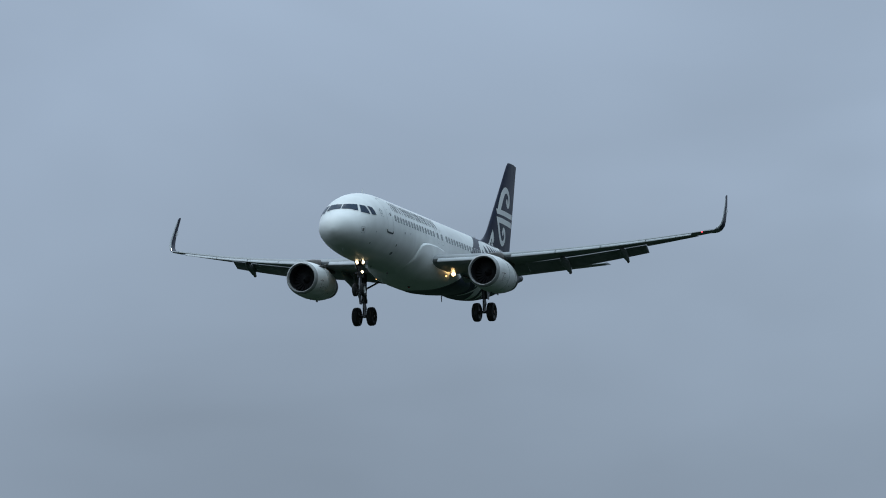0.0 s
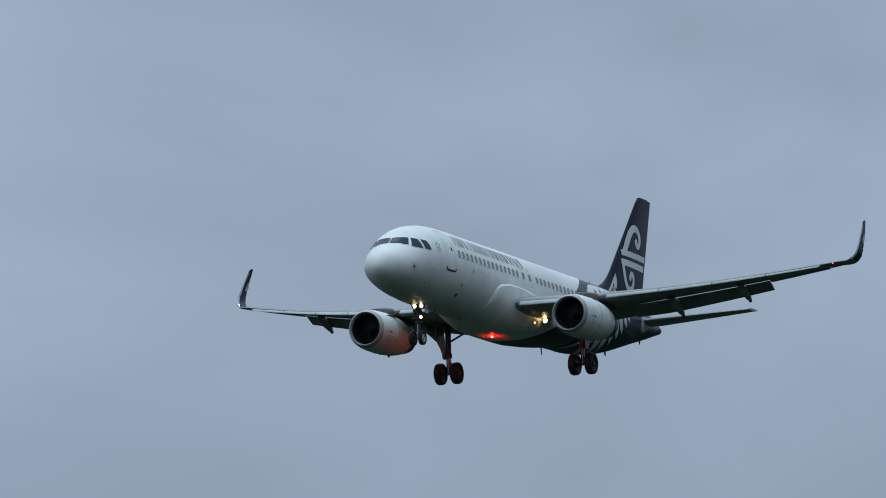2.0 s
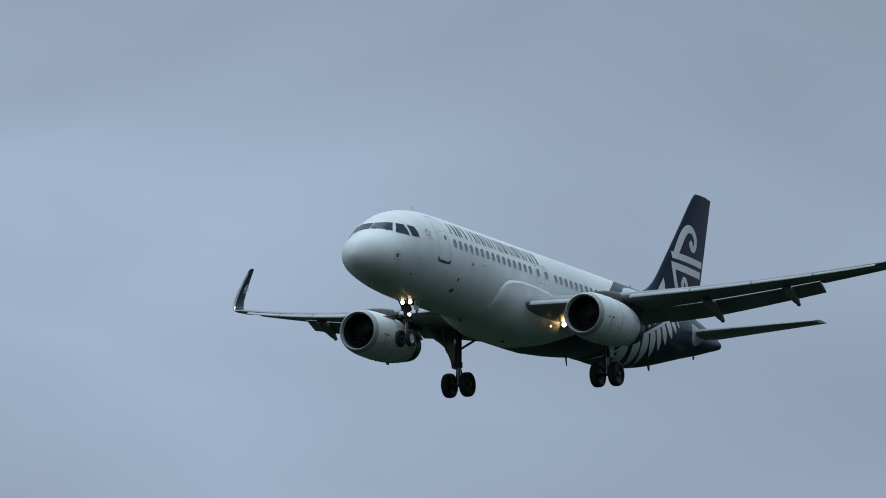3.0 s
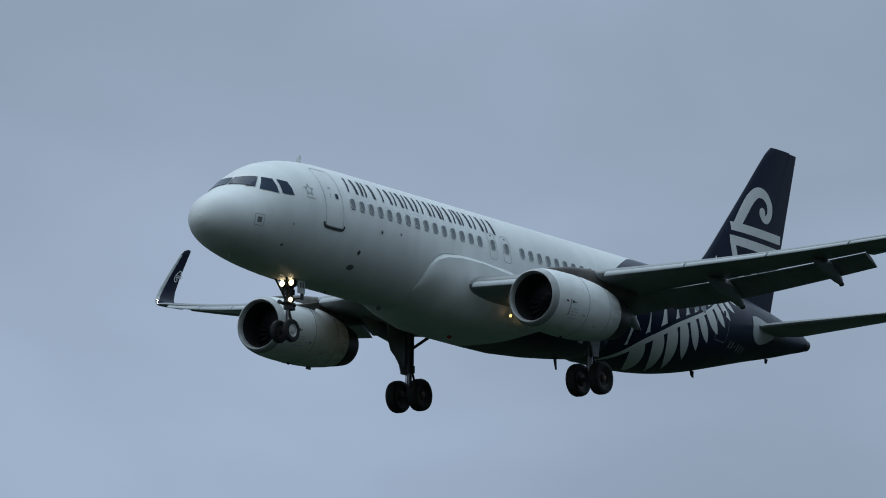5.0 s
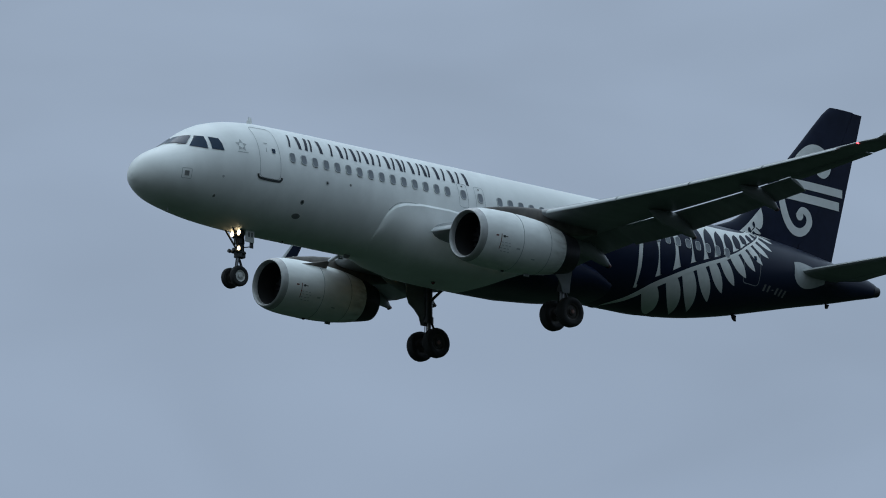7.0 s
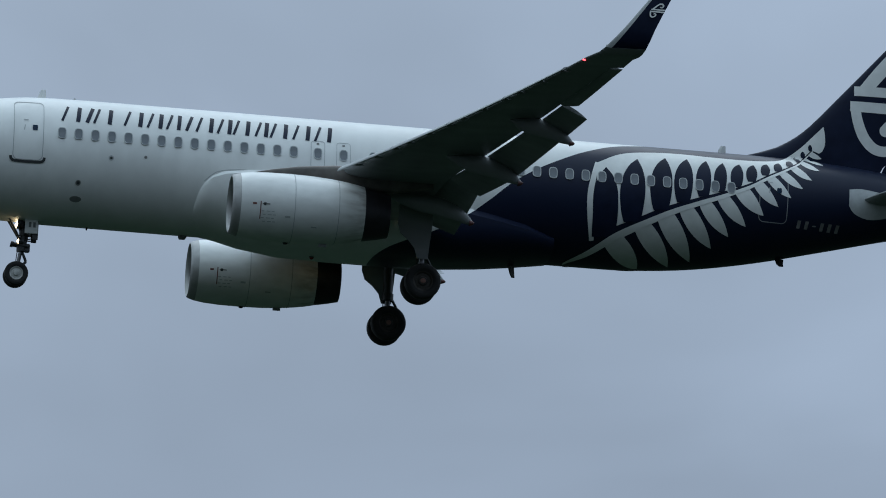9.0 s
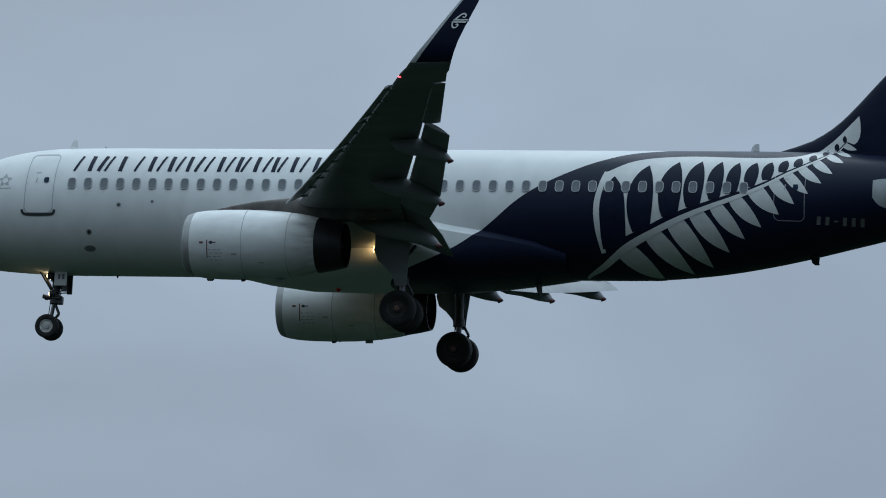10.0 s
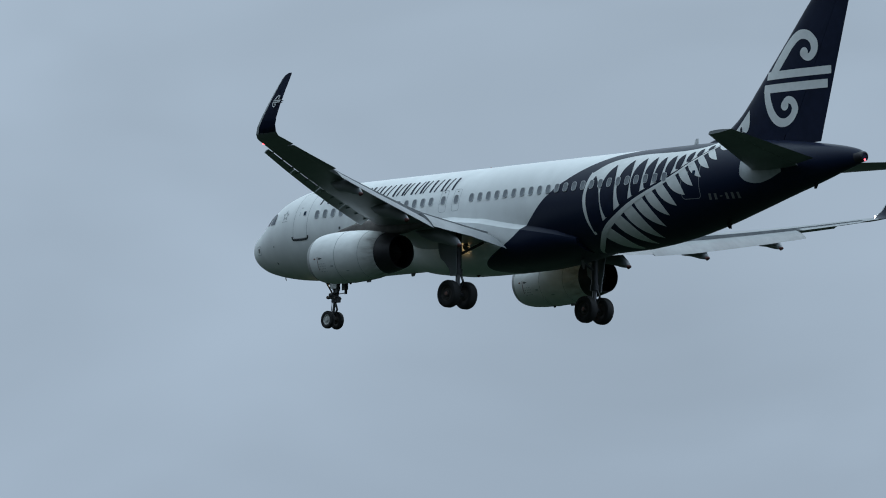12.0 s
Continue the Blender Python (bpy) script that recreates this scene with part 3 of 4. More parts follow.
def make_engine(side):
    c = (ENG_X, side * ENG_Y, ENG_Z)
    cowl = part("engine", turned([(11.36, 0.995), (11.4, 1.005), (11.7, 1.05), (12.2, 1.08), (12.9, 1.09), (13.6, 1.075), (14.2, 1.035), (14.7, 0.975), (15.02, 0.922), (15.30, 0.862), (15.31, 0.80)], c, n=56),
                "cowl", airliner, "white engine nacelle under the wing")
    part("inlet_lip", turned([(11.30, 0.806), (11.22, 0.815), (11.15, 0.835), (11.1, 0.875), (11.13, 0.92), (11.21, 0.953), (11.36, 0.998), (11.37, 0.99)], c, n=56), "lip", cowl, "bare metal inlet lip")
    part("inlet_duct", turned([(11.30, 0.8065), (12.0, 0.81), (12.5, 0.82)], c, n=48), "dark", cowl, "dark inlet duct")
    fan = part("fan", turned([(12.14, 0.20), (12.30, 0.245), (12.32, 0.01)], c, n=24), "fan", cowl, "dark bladed fan")
    blade = bmesh.new()
    rows = []
    for r, half, sweep in ((0.22, 0.05, 0.0), (0.45, 0.075, 0.03), (0.65, 0.09, 0.07), (0.80, 0.10, 0.12)):
        row = []
        for s in (-1, 1):
            a = sweep + s * half / r * 0.8
            row.append((12.2 + s * 0.06 * (r / 0.8), r * math.cos(a), r * math.sin(a)))
        rows.append(row)
    loft(rows, False, (False, False), blade)
    first = part("fan_blade", blade, "fan", fan)
    first.matrix_basis = Matrix.Translation(c)
    for k in range(1, 22):
        again(first, Matrix.Translation(c) @ Matrix.Rotation(2 * math.pi * k / 22, 4, "X"), fan)
    part("spinner", turned([(11.75, 0.01), (11.8, 0.07), (11.95, 0.15), (12.2, 0.235)], c, n=24, caps=(True, False)), "dark", cowl, "pointed fan spinner")
    part("fan_case", turned([(12.32, 0.01), (12.34, 0.81)], c, n=40), "dark", cowl)
    part("exhaust_nozzle", turned([(15.27, 0.80), (15.29, 0.856), (15.5, 0.822), (15.8, 0.765), (16.12, 0.69), (16.12, 0.66), (15.6, 0.69), (15.0, 0.69)], c, n=48), "hot", cowl, "burnt dark metal exhaust nozzle")
    part("exhaust_core", turned([(15.2, 0.69), (15.2, 0.42), (15.7, 0.36), (16.05, 0.05), (16.07, 0.01)], c, n=32), "dark", cowl)
    # nacelle strake on the inner side
    s = -side
    st = bmesh.new()
    w = math.radians(48)
    base = [(x, c[1] + s * r * math.cos(w), c[2] + r * math.sin(w)) for x, r in ((12.10, 1.03), (13.48, 1.05))]
    topp = [(x, c[1] + s * r * math.cos(w), c[2] + r * math.sin(w)) for x, r in ((12.75, 1.20), (13.45, 1.44))]
    rings = []
    for d in (-0.012, 0.012):
        o = Vector((0, -s * math.sin(w) * d, math.cos(w) * d))
        rings.append([Vector(p) + o for p in (base[0], base[1], topp[1], topp[0])])
    loft(rings, bm=st)
    part("strake", st, "soot", cowl, "small fin on the nacelle", smooth=False)
    # drain mast under the cowl
    part("drain_mast", loft([[(14.05 + x, c[1] + y, ENG_Z - 1.0 - d) for x, y in ((0, -0.02), (0.25, -0.02), (0.25, 0.02), (0, 0.02))] for d, in ((0,), (0.14,))]), "grey", cowl, smooth=False)
    # pylon
    rings = []
    for x, lo, hi, w in ((11.9, -1.10, -1.0, 0.03), (12.5, -1.15, -0.86, 0.14), (13.3, -1.15, -0.72, 0.22), (14.4, -1.2, -0.60, 0.24), (15.4, -1.35, -0.6, 0.24), (16.4, -1.32, -0.62, 0.18), (17.6, -1.1, -0.7, 0.03)):
        m = (lo + hi) / 2
        h = (hi - lo) / 2
        rings.append([(x, side * ENG_Y + w * math.copysign(abs(math.sin(a)) ** 0.6, math.sin(a)), m + h * math.copysign(abs(math.cos(a)) ** 0.6, math.cos(a))) for a in [2 * math.pi * i / 20 for i in range(20)]])
    part("pylon", loft(rings), "soot", airliner, "heat-stained engine pylon fairing")
    return cowl


engines = [make_engine(s) for s in (-1, 1)]


# ---------------------------------------------------------------- tail
FIN_LE = ((1.6, 28.1), (2.0, 28.4), (2.3, 29.36), (2.7, 30.09), (3.2, 30.68), (4.0, 31.40), (6.0, 33.16), (7.66, 34.60), (7.91, 34.92))
FIN_TE = ((1.2, 34.98), (7.91, 36.70))


def fin_ring(z, f0=0.0, f1=1.0, grow=1.0):
    a, b = ease(FIN_LE, z), ease(FIN_TE, z)
    c = b - a
    t = 0.10 if z > 3.3 else 0.10 * 4.6 / c
    fr = [f0 + (f1 - f0) * (1 - math.cos(math.pi * i / 16)) / 2 for i in range(17)]

    def half(f):
        return 5 * t * (0.2969 * math.sqrt(f) - 0.126 * f - 0.3516 * f * f + 0.2843 * f**3 - 0.1036 * f**4) * c * grow
    return [(a + f * c, -half(f), z) for f in fr[::-1]] + [(a + f * c, half(f), z) for f in fr[1:]]


def fin_side(x, z, off=0.006):
    """Half thickness of the fin there, plus off."""
    a, b = ease(FIN_LE, z), ease(FIN_TE, z)
    c = b - a
    t = 0.10 if z > 3.3 else 0.10 * 4.6 / c
    f = min(max((x - a) / c, 0.0), 1.0)
    return 5 * t * (0.2969 * math.sqrt(f) - 0.126 * f - 0.3516 * f * f + 0.2843 * f**3 - 0.1036 * f**4) * c + off


fin = part("tail_fin", loft([fin_ring(z, 0, 0.70) for z in (1.5, 1.8, 2.0, 2.2, 2.4, 2.6, 2.8, 3.0, 3.2, 3.6, 4, 5, 6, 7, 7.55, 7.80, 7.91)]), "navy", airliner, "navy swept tail fin")
part("rudder", loft([fin_ring(z, 0.705, 1.0, 0.985) for z in (1.62, 2, 3, 4, 5, 6, 7, 7.88)]), "navy", fin, "navy rudder")


def make_tailplane(side):
    def ring(y, f0, f1):
        k = (y - 0.6) / 5.77
        a, b = 31.95 + 3.25 * k, 35.65 + 0.9 * k
        z = 0.62 + 0.120 * (y - 0.6)
        c = b - a
        fr = [f0 + (f1 - f0) * (1 - math.cos(math.pi * i / 12)) / 2 for i in range(13)]

        def half(f):
            return 0.5 * (0.2969 * math.sqrt(f) - 0.126 * f - 0.3516 * f * f + 0.2843 * f**3 - 0.1036 * f**4) * c
        tilt = math.tan(math.radians(3.0))
        return [(a + f * c, side * y, z + half(f) + tilt * (f - 0.3) * c) for f in fr[::-1]] + [(a + f * c, side * y, z - half(f) + tilt * (f - 0.3) * c) for f in fr[1:]]
    plane = part("tailplane", loft([ring(y, 0, 0.70) for y in spread(0.3, 6.24, 0.8)] + [ring(6.36, 0.1, 0.7)]), "grey", airliner, "grey horizontal tailplane")
    part("elevator", loft([ring(y, 0.705, 1.0) for y in spread(1.0, 6.34, 0.8)]), "grey", plane, "grey elevator")


for s in (-1, 1):
    make_tailplane(s)
part("exhaust_cone", turned([(37.2, 0.0), (37.2, 0.27), (37.58, 0.20), (37.60, 0.15), (37.5, 0.14), (37.4, 0.0)], (0, 0, 0.82), n=28), "hot", airliner, "dark auxiliary exhaust outlet")


# ---------------------------------------------------------------- landing gear
def make_wheel(name, x, y, z, r, w, parent, out, hub="hub"):
    """Tyre with rounded shoulders; the rim and hub are its pieces."""
    h = w / 2
    tyre = part(name, turned([(-h * 0.7, r * 0.55), (-h * 0.95, r * 0.68), (-h, r * 0.82), (-h * 0.82, r * 0.95), (-h * 0.45, r), (h * 0.45, r), (h * 0.82, r * 0.95), (h, r * 0.82), (h * 0.95, r * 0.68), (h * 0.7, r * 0.55)],
                             (x, y, z), "y", 36), "tyre", parent, "black rubber tyre")
    part("rim", turned([(out * h * 0.72, r * 0.56), (out * h * 0.66, r * 0.50), (out * h * 0.40, r * 0.44), (out * h * 0.46, r * 0.26), (out * h * 0.75, r * 0.22), (out * h * 0.8, r * 0.12), (out * h * 0.8, 0.004)],
                       (x, y, z), "y", 28), hub, tyre, "painted wheel hub")
    if hub == "brake":
        part("hub_cap", turned([(out * h * 0.80, r * 0.15), (out * h * 0.92, r * 0.12), (out * h * 0.95, 0.004)], (x, y, z), "y", 16), "rust", tyre, "reddish hub cap")
    part("brake", turned([(-out * h * 0.70, r * 0.56), (-out * h * 0.6, r * 0.40), (-out * h * 0.8, r * 0.3), (-out * h * 0.8, 0.004)], (x, y, z), "y", 24), "brake", tyre)
    return tyre


def make_main_gear(side):
    x, y, z = 17.60, side * 3.84, -3.79
    gear = part("main_gear", tube((x - 0.05, y, -1.1), (x, y, -2.85), 0.16, 0.15, 20), "strut", airliner, "lowered main landing gear leg")
    part("piston", tube((x, y, -2.8), (x, y, z), 0.095, n=16), "chrome", gear, "chromed piston")
    part("axle", tube((x, y - 0.62, z), (x, y + 0.62, z), 0.085), "strut", gear)
    part("collar", turned([(-0.12, 0.15), (-0.12, 0.19), (0.12, 0.19), (0.12, 0.15)], (x, y, -2.85), "z", 20), "strut", gear)
    part("side_brace", tube((x, y, -2.15), (x, side * 2.5, -1.5), 0.055), "strut", gear, "diagonal side brace")
    part("drag_link", tube((x + 0.02, y, -2.7), (x + 0.34, y, -3.25), 0.045), "strut", gear)
    part("torque_arm", tube((x + 0.34, y, -3.25), (x + 0.04, y, z + 0.05), 0.045), "strut", gear)
    part("hydraulic_line", tube((x - 0.15, y + 0.05, -1.6), (x - 0.13, y + 0.05, z + 0.1), 0.018, n=8), "dark", gear)
    for o in (-1, 1):
        make_wheel("wheel", x, y + o * 0.465, z, 0.575, 0.41, gear, o, "brake")
    # door fixed to the outer side of the leg
    door = bmesh.new()
    rings = []
    for zz, a, b, yy in ((-1.05, -0.85, 0.26, 0.42), (-1.95, -0.86, 0.24, 0.30), (-2.25, -0.76, 0.22, 0.27), (-2.45, -0.50, 0.20, 0.25), (-2.70, -0.28, 0.18, 0.23), (-3.02, -0.18, 0.16, 0.22)):
        rings.append([(x + a, y + side * yy, zz), (x + b, y + side * yy, zz), (x + b, y + side * (yy + 0.04), zz), (x + a, y + side * (yy + 0.04), zz)])
    loft(rings, bm=door)
    part("leg_door", door, "grey", gear, "grey door fixed to the gear leg", smooth=False)
    return gear


for s in (-1, 1):
    make_main_gear(s)


def make_nose_gear():
    z = -3.78

    def at(h, ahead=0.0, y=0.0):
        """A point on the raked leg at that height."""
        return 5.06 + 0.15 * (h - z) + ahead, y, h
    gear = part("nose_gear", tube(at(-1.75), at(-2.98), 0.125, 0.115, 18), "strut", airliner, "lowered nose landing gear leg, raked forward")
    part("piston", tube(at(-2.9), at(z), 0.062, n=14), "chrome", gear, "chromed piston")
    part("axle", tube(at(z, 0, -0.30), at(z, 0, 0.30), 0.05), "strut", gear)
    for o in (-1, 1):
        part("drag_brace", tube(at(-2.70, -0.06, o * 0.07), (4.72, o * 0.24, -1.98), 0.036), "strut", gear, "diagonal drag brace")
    part("brace_link", tube(at(-2.66, -0.03, -0.16), at(-2.66, -0.03, 0.16), 0.04), "strut", gear)
    part("retraction_jack", tube(at(-2.45, -0.08, 0.05), (4.98, 0.05, -1.9), 0.05), "strut", gear, "hydraulic retraction jack")
    part("upper_collar", turned([(-0.08, 0.11), (-0.08, 0.17), (0.08, 0.17), (0.08, 0.11)], at(-2.42), "z", 20), "strut", gear)
    part("steering_collar", turned([(-0.16, 0.11), (-0.16, 0.16), (0.14, 0.16), (0.14, 0.11)], at(-2.86), "z", 20), "strut", gear)
    for o in (-1, 1):
        part("steering_actuator", tube(at(-2.80, -0.34, o * 0.13), at(-2.86, 0.22, o * 0.13), 0.052), "strut", gear)
        part("actuator_cap", tube(at(-2.795, -0.37, o * 0.13), at(-2.81, -0.28, o * 0.13), 0.07), "strut", gear)
    part("steering_valve", box(tuple(a + b for a, b in zip(at(-2.90), (0.10, -0.12, -0.13))), tuple(a + b for a, b in zip(at(-2.90), (0.27, 0.12, 0.13))), 0.02), "strut", gear)
    part("torque_arm", tube(at(-3.02, 0.05), at(-3.34, 0.24), 0.045), "strut", gear)
    part("torque_arm", tube(at(-3.34, 0.24), at(z + 0.14, 0.03), 0.045), "strut", gear)
    part("hydraulic_line", tube(at(-1.9, 0.13, 0.06), at(-2.75, 0.13, 0.06), 0.018, n=8), "dark", gear)
    part("hydraulic_line", tube(at(-2.95, -0.11, -0.05), at(z + 0.12, -0.07, -0.05), 0.014, n=8), "dark", gear)
    x = at(z)[0]
    for o in (-1, 1):
        make_wheel("wheel", x, o * 0.255, z, 0.385, 0.22, gear, o)
    for o in (-1, 1):
        plate = part("gear_door", box((5.24, o * 0.33 - 0.015, -2.47), (5.66, o * 0.33 + 0.015, -1.95), 0.012), "white", gear, "white nose gear door plate")
        for k in range(2):
            part("plate_bar", box((5.36 + 0.14 * k, o * 0.35 - 0.004, -2.27), (5.44 + 0.14 * k, o * 0.35 + 0.004, -2.10), 0.0), "grille", plate, "grey registration bars", smooth=False)
        part("rear_door", box((5.50, o * 0.27 - 0.015, -2.66), (5.68, o * 0.27 + 0.015, -1.95), 0.012), "strut", gear, "dark rear gear door")
        part("door_rod", tube((5.58, o * 0.27, -2.60), at(-2.66, 0.04, o * 0.08), 0.02, n=8), "strut", gear)
    # lamps on the leg
    part("lamp_bracket", box((5.10, -0.33, -2.28), (5.20, 0.27, -2.06), 0.02), "dark", gear)
    for xx, yy, zz, rr in ((5.09, -0.24, -2.15, 0.105), (5.09, 0.14, -2.15, 0.105), (5.16, -0.17, -2.72, 0.09)):
        part("lamp_housing", turned([(0.10, 0.01), (0.08, rr * 0.7), (-0.06, rr * 1.12), (-0.08, rr * 1.12)], (xx, yy, zz), "x", 20), "strut", gear)
        part("lamp", turned([(-0.085, rr * 1.02), (-0.10, rr * 0.7), (-0.13, rr * 0.4), (-0.14, 0.004)], (xx, yy, zz), "x", 20), "lamp", gear, "lit taxi lamp")


make_nose_gear()


# ---------------------------------------------------------------- markings and openings on the skin
def on_skin(side, off):
    return lambda x, z: skin(x, z, side, off)


def on_fin(side, off):
    return lambda x, z: Vector((x, side * fin_side(x, z, off), z))


def sheet(left, right, place, across=4, bm=None):
    """A thin skin between two lines of (x, z), laid on a surface."""
    rows = []
    for (xa, za), (xb, zb) in zip(left, right):
        rows.append([place(xa + (xb - xa) * i / across, za + (zb - za) * i / across) for i in range(across + 1)])
    return loft(rows, False, (False, False), bm)


def band(line, widths, place, across=3, bm=None):
    """A band of changing half width along a line of (x, z)."""
    left, right = [], []
    n = len(line)
    for i, (x, z) in enumerate(line):
        a, b = line[max(i - 1, 0)], line[min(i + 1, n - 1)]
        dx, dz = b[0] - a[0], b[1] - a[1]
        d = math.hypot(dx, dz) or 1
        w = widths[i] if isinstance(widths, (list, tuple)) else widths
        left.append((x - dz / d * w, z + dx / d * w))
        right.append((x + dz / d * w, z - dx / d * w))
    return sheet(left, right, place, across, bm)


def smooth_line(points, n):
    """n + 1 points along a smooth curve through a few."""
    us = [0.0]
    for a, b in zip(points, points[1:]):
        us.append(us[-1] + math.hypot(b[0] - a[0], b[1] - a[1]))
    tx = [(u, p[0]) for u, p in zip(us, points)]
    tz = [(u, p[1]) for u, p in zip(us, points)]
    return [(ease(tx, us[-1] * i / n), ease(tz, us[-1] * i / n)) for i in range(n + 1)]


def rounded(x0, x1, z0, z1, r, n=5):
    """Outline of a rectangle with round corners."""
    out = []
    for cx, cz, a in ((x1 - r, z1 - r, 0), (x0 + r, z1 - r, 90), (x0 + r, z0 + r, 180), (x1 - r, z0 + r, 270)):
        out += [(cx + r * math.cos(radians(a + 90 * i / n)), cz + r * math.sin(radians(a + 90 * i / n))) for i in range(n + 1)]
    full = []
    for (xa, za), (xb, zb) in zip(out, out[1:] + out[:1]):
        k = max(1, int(math.hypot(xb - xa, zb - za) / 0.12))
        full += [(xa + (xb - xa) * i / k, za + (zb - za) * i / k) for i in range(k)]
    return full + full[:1]


def leaf(base, tip, widest, bend, place, n=12, shape=((0, 0.64), (0.15, 0.76), (0.42, 1.0), (0.65, 0.90), (0.84, 0.55), (1, 0.0)), bm=None):
    """A pointed leaf from base to tip; bend bows its axis sideways."""
    dx, dz = tip[0] - base[0], tip[1] - base[1]
    line, wide = [], []
    for i in range(n + 1):
        s = i / n
        k = bend * 4 * s * (1 - s)
        line.append((base[0] + s * dx - dz * k, base[1] + s * dz + dx * k))
        wide.append(max(0.002, widest * ease(shape, s)))
    return band(line, wide, place, 6, bm)


STEM = ((22.68, -2.04), (23.31, -1.74), (24.14, -1.18), (25.0, -0.75), (25.87, -0.34), (26.73, 0.0), (27.59, 0.32), (28.46, 0.70), (29.09, 1.07), (29.64, 1.37), (30.17, 1.70), (30.45, 2.0), (30.76, 2.34))
ARCH = ((23.41, -1.46), (23.26, -0.72), (23.22, -0.02), (23.33, 0.62), (23.45, 1.06), (24.16, 1.43), (24.96, 1.60), (26.12, 1.67), (27.4, 1.64), (28.7, 1.65), (29.56, 1.78), (29.95, 2.06), (30.37, 2.41), (30.80, 2.86))


def on_tail(side, off):
    """The fuselage's side or, where that stands farther out, the root of the fin."""
    def place(x, z):
        t, b, w = body(x)
        if z > 1.4:
            y_fin = fin_side(x, z, off)
            k = (z - (t + b) / 2) / ((t - b) / 2)
            y_skin = w * math.sqrt(1 - k * k) if abs(k) < 1 else 0.0
            if y_fin > y_skin:
                return Vector((x, side * y_fin, z))
        return skin(x, z, side, off)
    return place


def lens_leaf(p0, p1, tip, place, n=12):
    """A broad leaf that hangs from p0 to p1 and bulges on both sides of its way to the tip."""
    def curve(a, bulge):
        dx, dz = tip[0] - a[0], tip[1] - a[1]
        return [(a[0] + s * dx + dz * bulge * 4 * s * (1 - s), a[1] + s * dz - dx * bulge * 4 * s * (1 - s)) for s in [i / n for i in range(n + 1)]]
    return sheet(curve(p0, 0.12), curve(p1, -0.05), place, 6)


def make_fern(side):
    """White fern frond swept along the navy tail."""
    lo, mid = on_tail(side, 0.009), on_tail(side, 0.018)
    stem = smooth_line(STEM, 64)
    z_stem = list(STEM)
    depth = ((22.68, 0.03), (23.5, 0.17), (24.2, 0.22), (25.2, 0.19), (26.2, 0.16), (27.5, 0.13), (28.6, 0.10), (29.4, 0.08), (30.76, 0.04))
    frond = part("fern_stem", sheet(stem, [(x + 0.3 * ease(depth, x), z - ease(depth, x)) for x, z in stem], on_tail(side, 0.020), 5), "decal", airliner, "white curved fern stem painted on the tail")
    # pale field behind the upper leaflets
    gap = ((23.3, 0.34), (24.4, 0.17), (25.4, 0.17), (26.5, 0.13), (28.3, 0.08), (30.8, 0.05))
    under = [(x, ease(z_stem, x) + ease(gap, x)) for x in [23.42 + (30.80 - 23.42) * i / 80 for i in range(81)]]
    arch_by_x = [(x, z) for x, z in ARCH[4:]]
    left = [(x, max(ease(arch_by_x, x), z + 0.02)) for x, z in under]
    part("fern_panel", sheet(left, under, lo, 10), "decal", frond, "white field between the upper leaflets")
    part("fern_edge", band(smooth_line(ARCH[:5], 24), [0.075 + 0.02 * math.sin(i / 24 * 3.1) for i in range(25)], lo), "decal", frond, "white outer edge of the frond")
    # navy leaflets above the stem: foot, head, half width
    leaflets = ((23.76, 23.72, 0.91, 0.40), (24.64, 24.77, 1.31, 0.41), (25.55, 25.70, 1.44, 0.36), (26.27, 26.42, 1.47, 0.31), (26.93, 27.05, 1.46, 0.25), (27.48, 27.60, 1.43, 0.215), (28.02, 28.15, 1.44, 0.21),
                (28.52, 28.62, 1.46, 0.185), (28.98, 29.08, 1.54, 0.155), (29.42, 29.50, 1.63, 0.14), (29.84, 29.91, 1.77, 0.125), (30.20, 30.18, 2.07, 0.095), (30.46, 30.44, 2.29, 0.075), (30.70, 30.67, 2.54, 0.065))
    for k, (xb, xt, zt, h) in enumerate(leaflets):
        zb = ease(z_stem, xb) + (0.10 if k < 9 else 0.05)
        shape = ((0, 0.66), (0.15, 0.86), (0.4, 1.0), (0.65, 0.90), (0.86, 0.52), (1, 0.0)) if k else ((0, 0.90), (0.2, 1.0), (0.45, 1.0), (0.7, 0.88), (0.88, 0.52), (1, 0.0))
        part("navy_leaflet", leaf((xb, zb), (xt, zt), h, 0.05 if k else 0.0, mid, 18, shape), "navy", frond)
    # white leaflets under the stem: from and to where on it, and the tip
    below = ((23.86, 24.40, 25.14, -2.02), (24.76, 25.25, 26.12, -1.92), (25.47, 25.98, 26.78, -1.76), (26.16, 26.60, 27.37, -1.37), (26.80, 27.18, 27.88, -0.99), (27.39, 27.77, 28.41, -0.64), (27.98, 28.44, 28.96, -0.25),
             (28.60, 28.90, 29.43, 0.08), (29.04, 29.30, 29.85, 0.41), (29.46, 29.68, 30.24, 0.76), (29.87, 30.08, 30.55, 1.09), (30.24, 30.37, 30.84, 1.49), (30.46, 30.56, 31.02, 1.74), (30.64, 30.76, 31.07, 2.09))
    for x0, x1, xt, zt in below:
        feet = [(x, ease(z_stem, x - 0.3 * ease(depth, x)) - 0.8 * ease(depth, x)) for x in (x0, x1)]
        part("white_leaflet", lens_leaf(feet[0], feet[1], (xt, zt), lo), "decal", frond)
    # the frond's end on the root of the fin
    part("fern_tip", sheet([(30.70, 2.36), (30.74, 2.52), (30.77, 2.70), (30.80, 2.86), (30.95, 3.02), (31.09, 3.17)], [(30.98, 2.26), (31.08, 2.34), (31.15, 2.50), (31.17, 2.68), (31.15, 2.93), (31.10, 3.17)], on_tail(side, 0.012), 6), "decal", frond, "white end leaflet on the fin root")


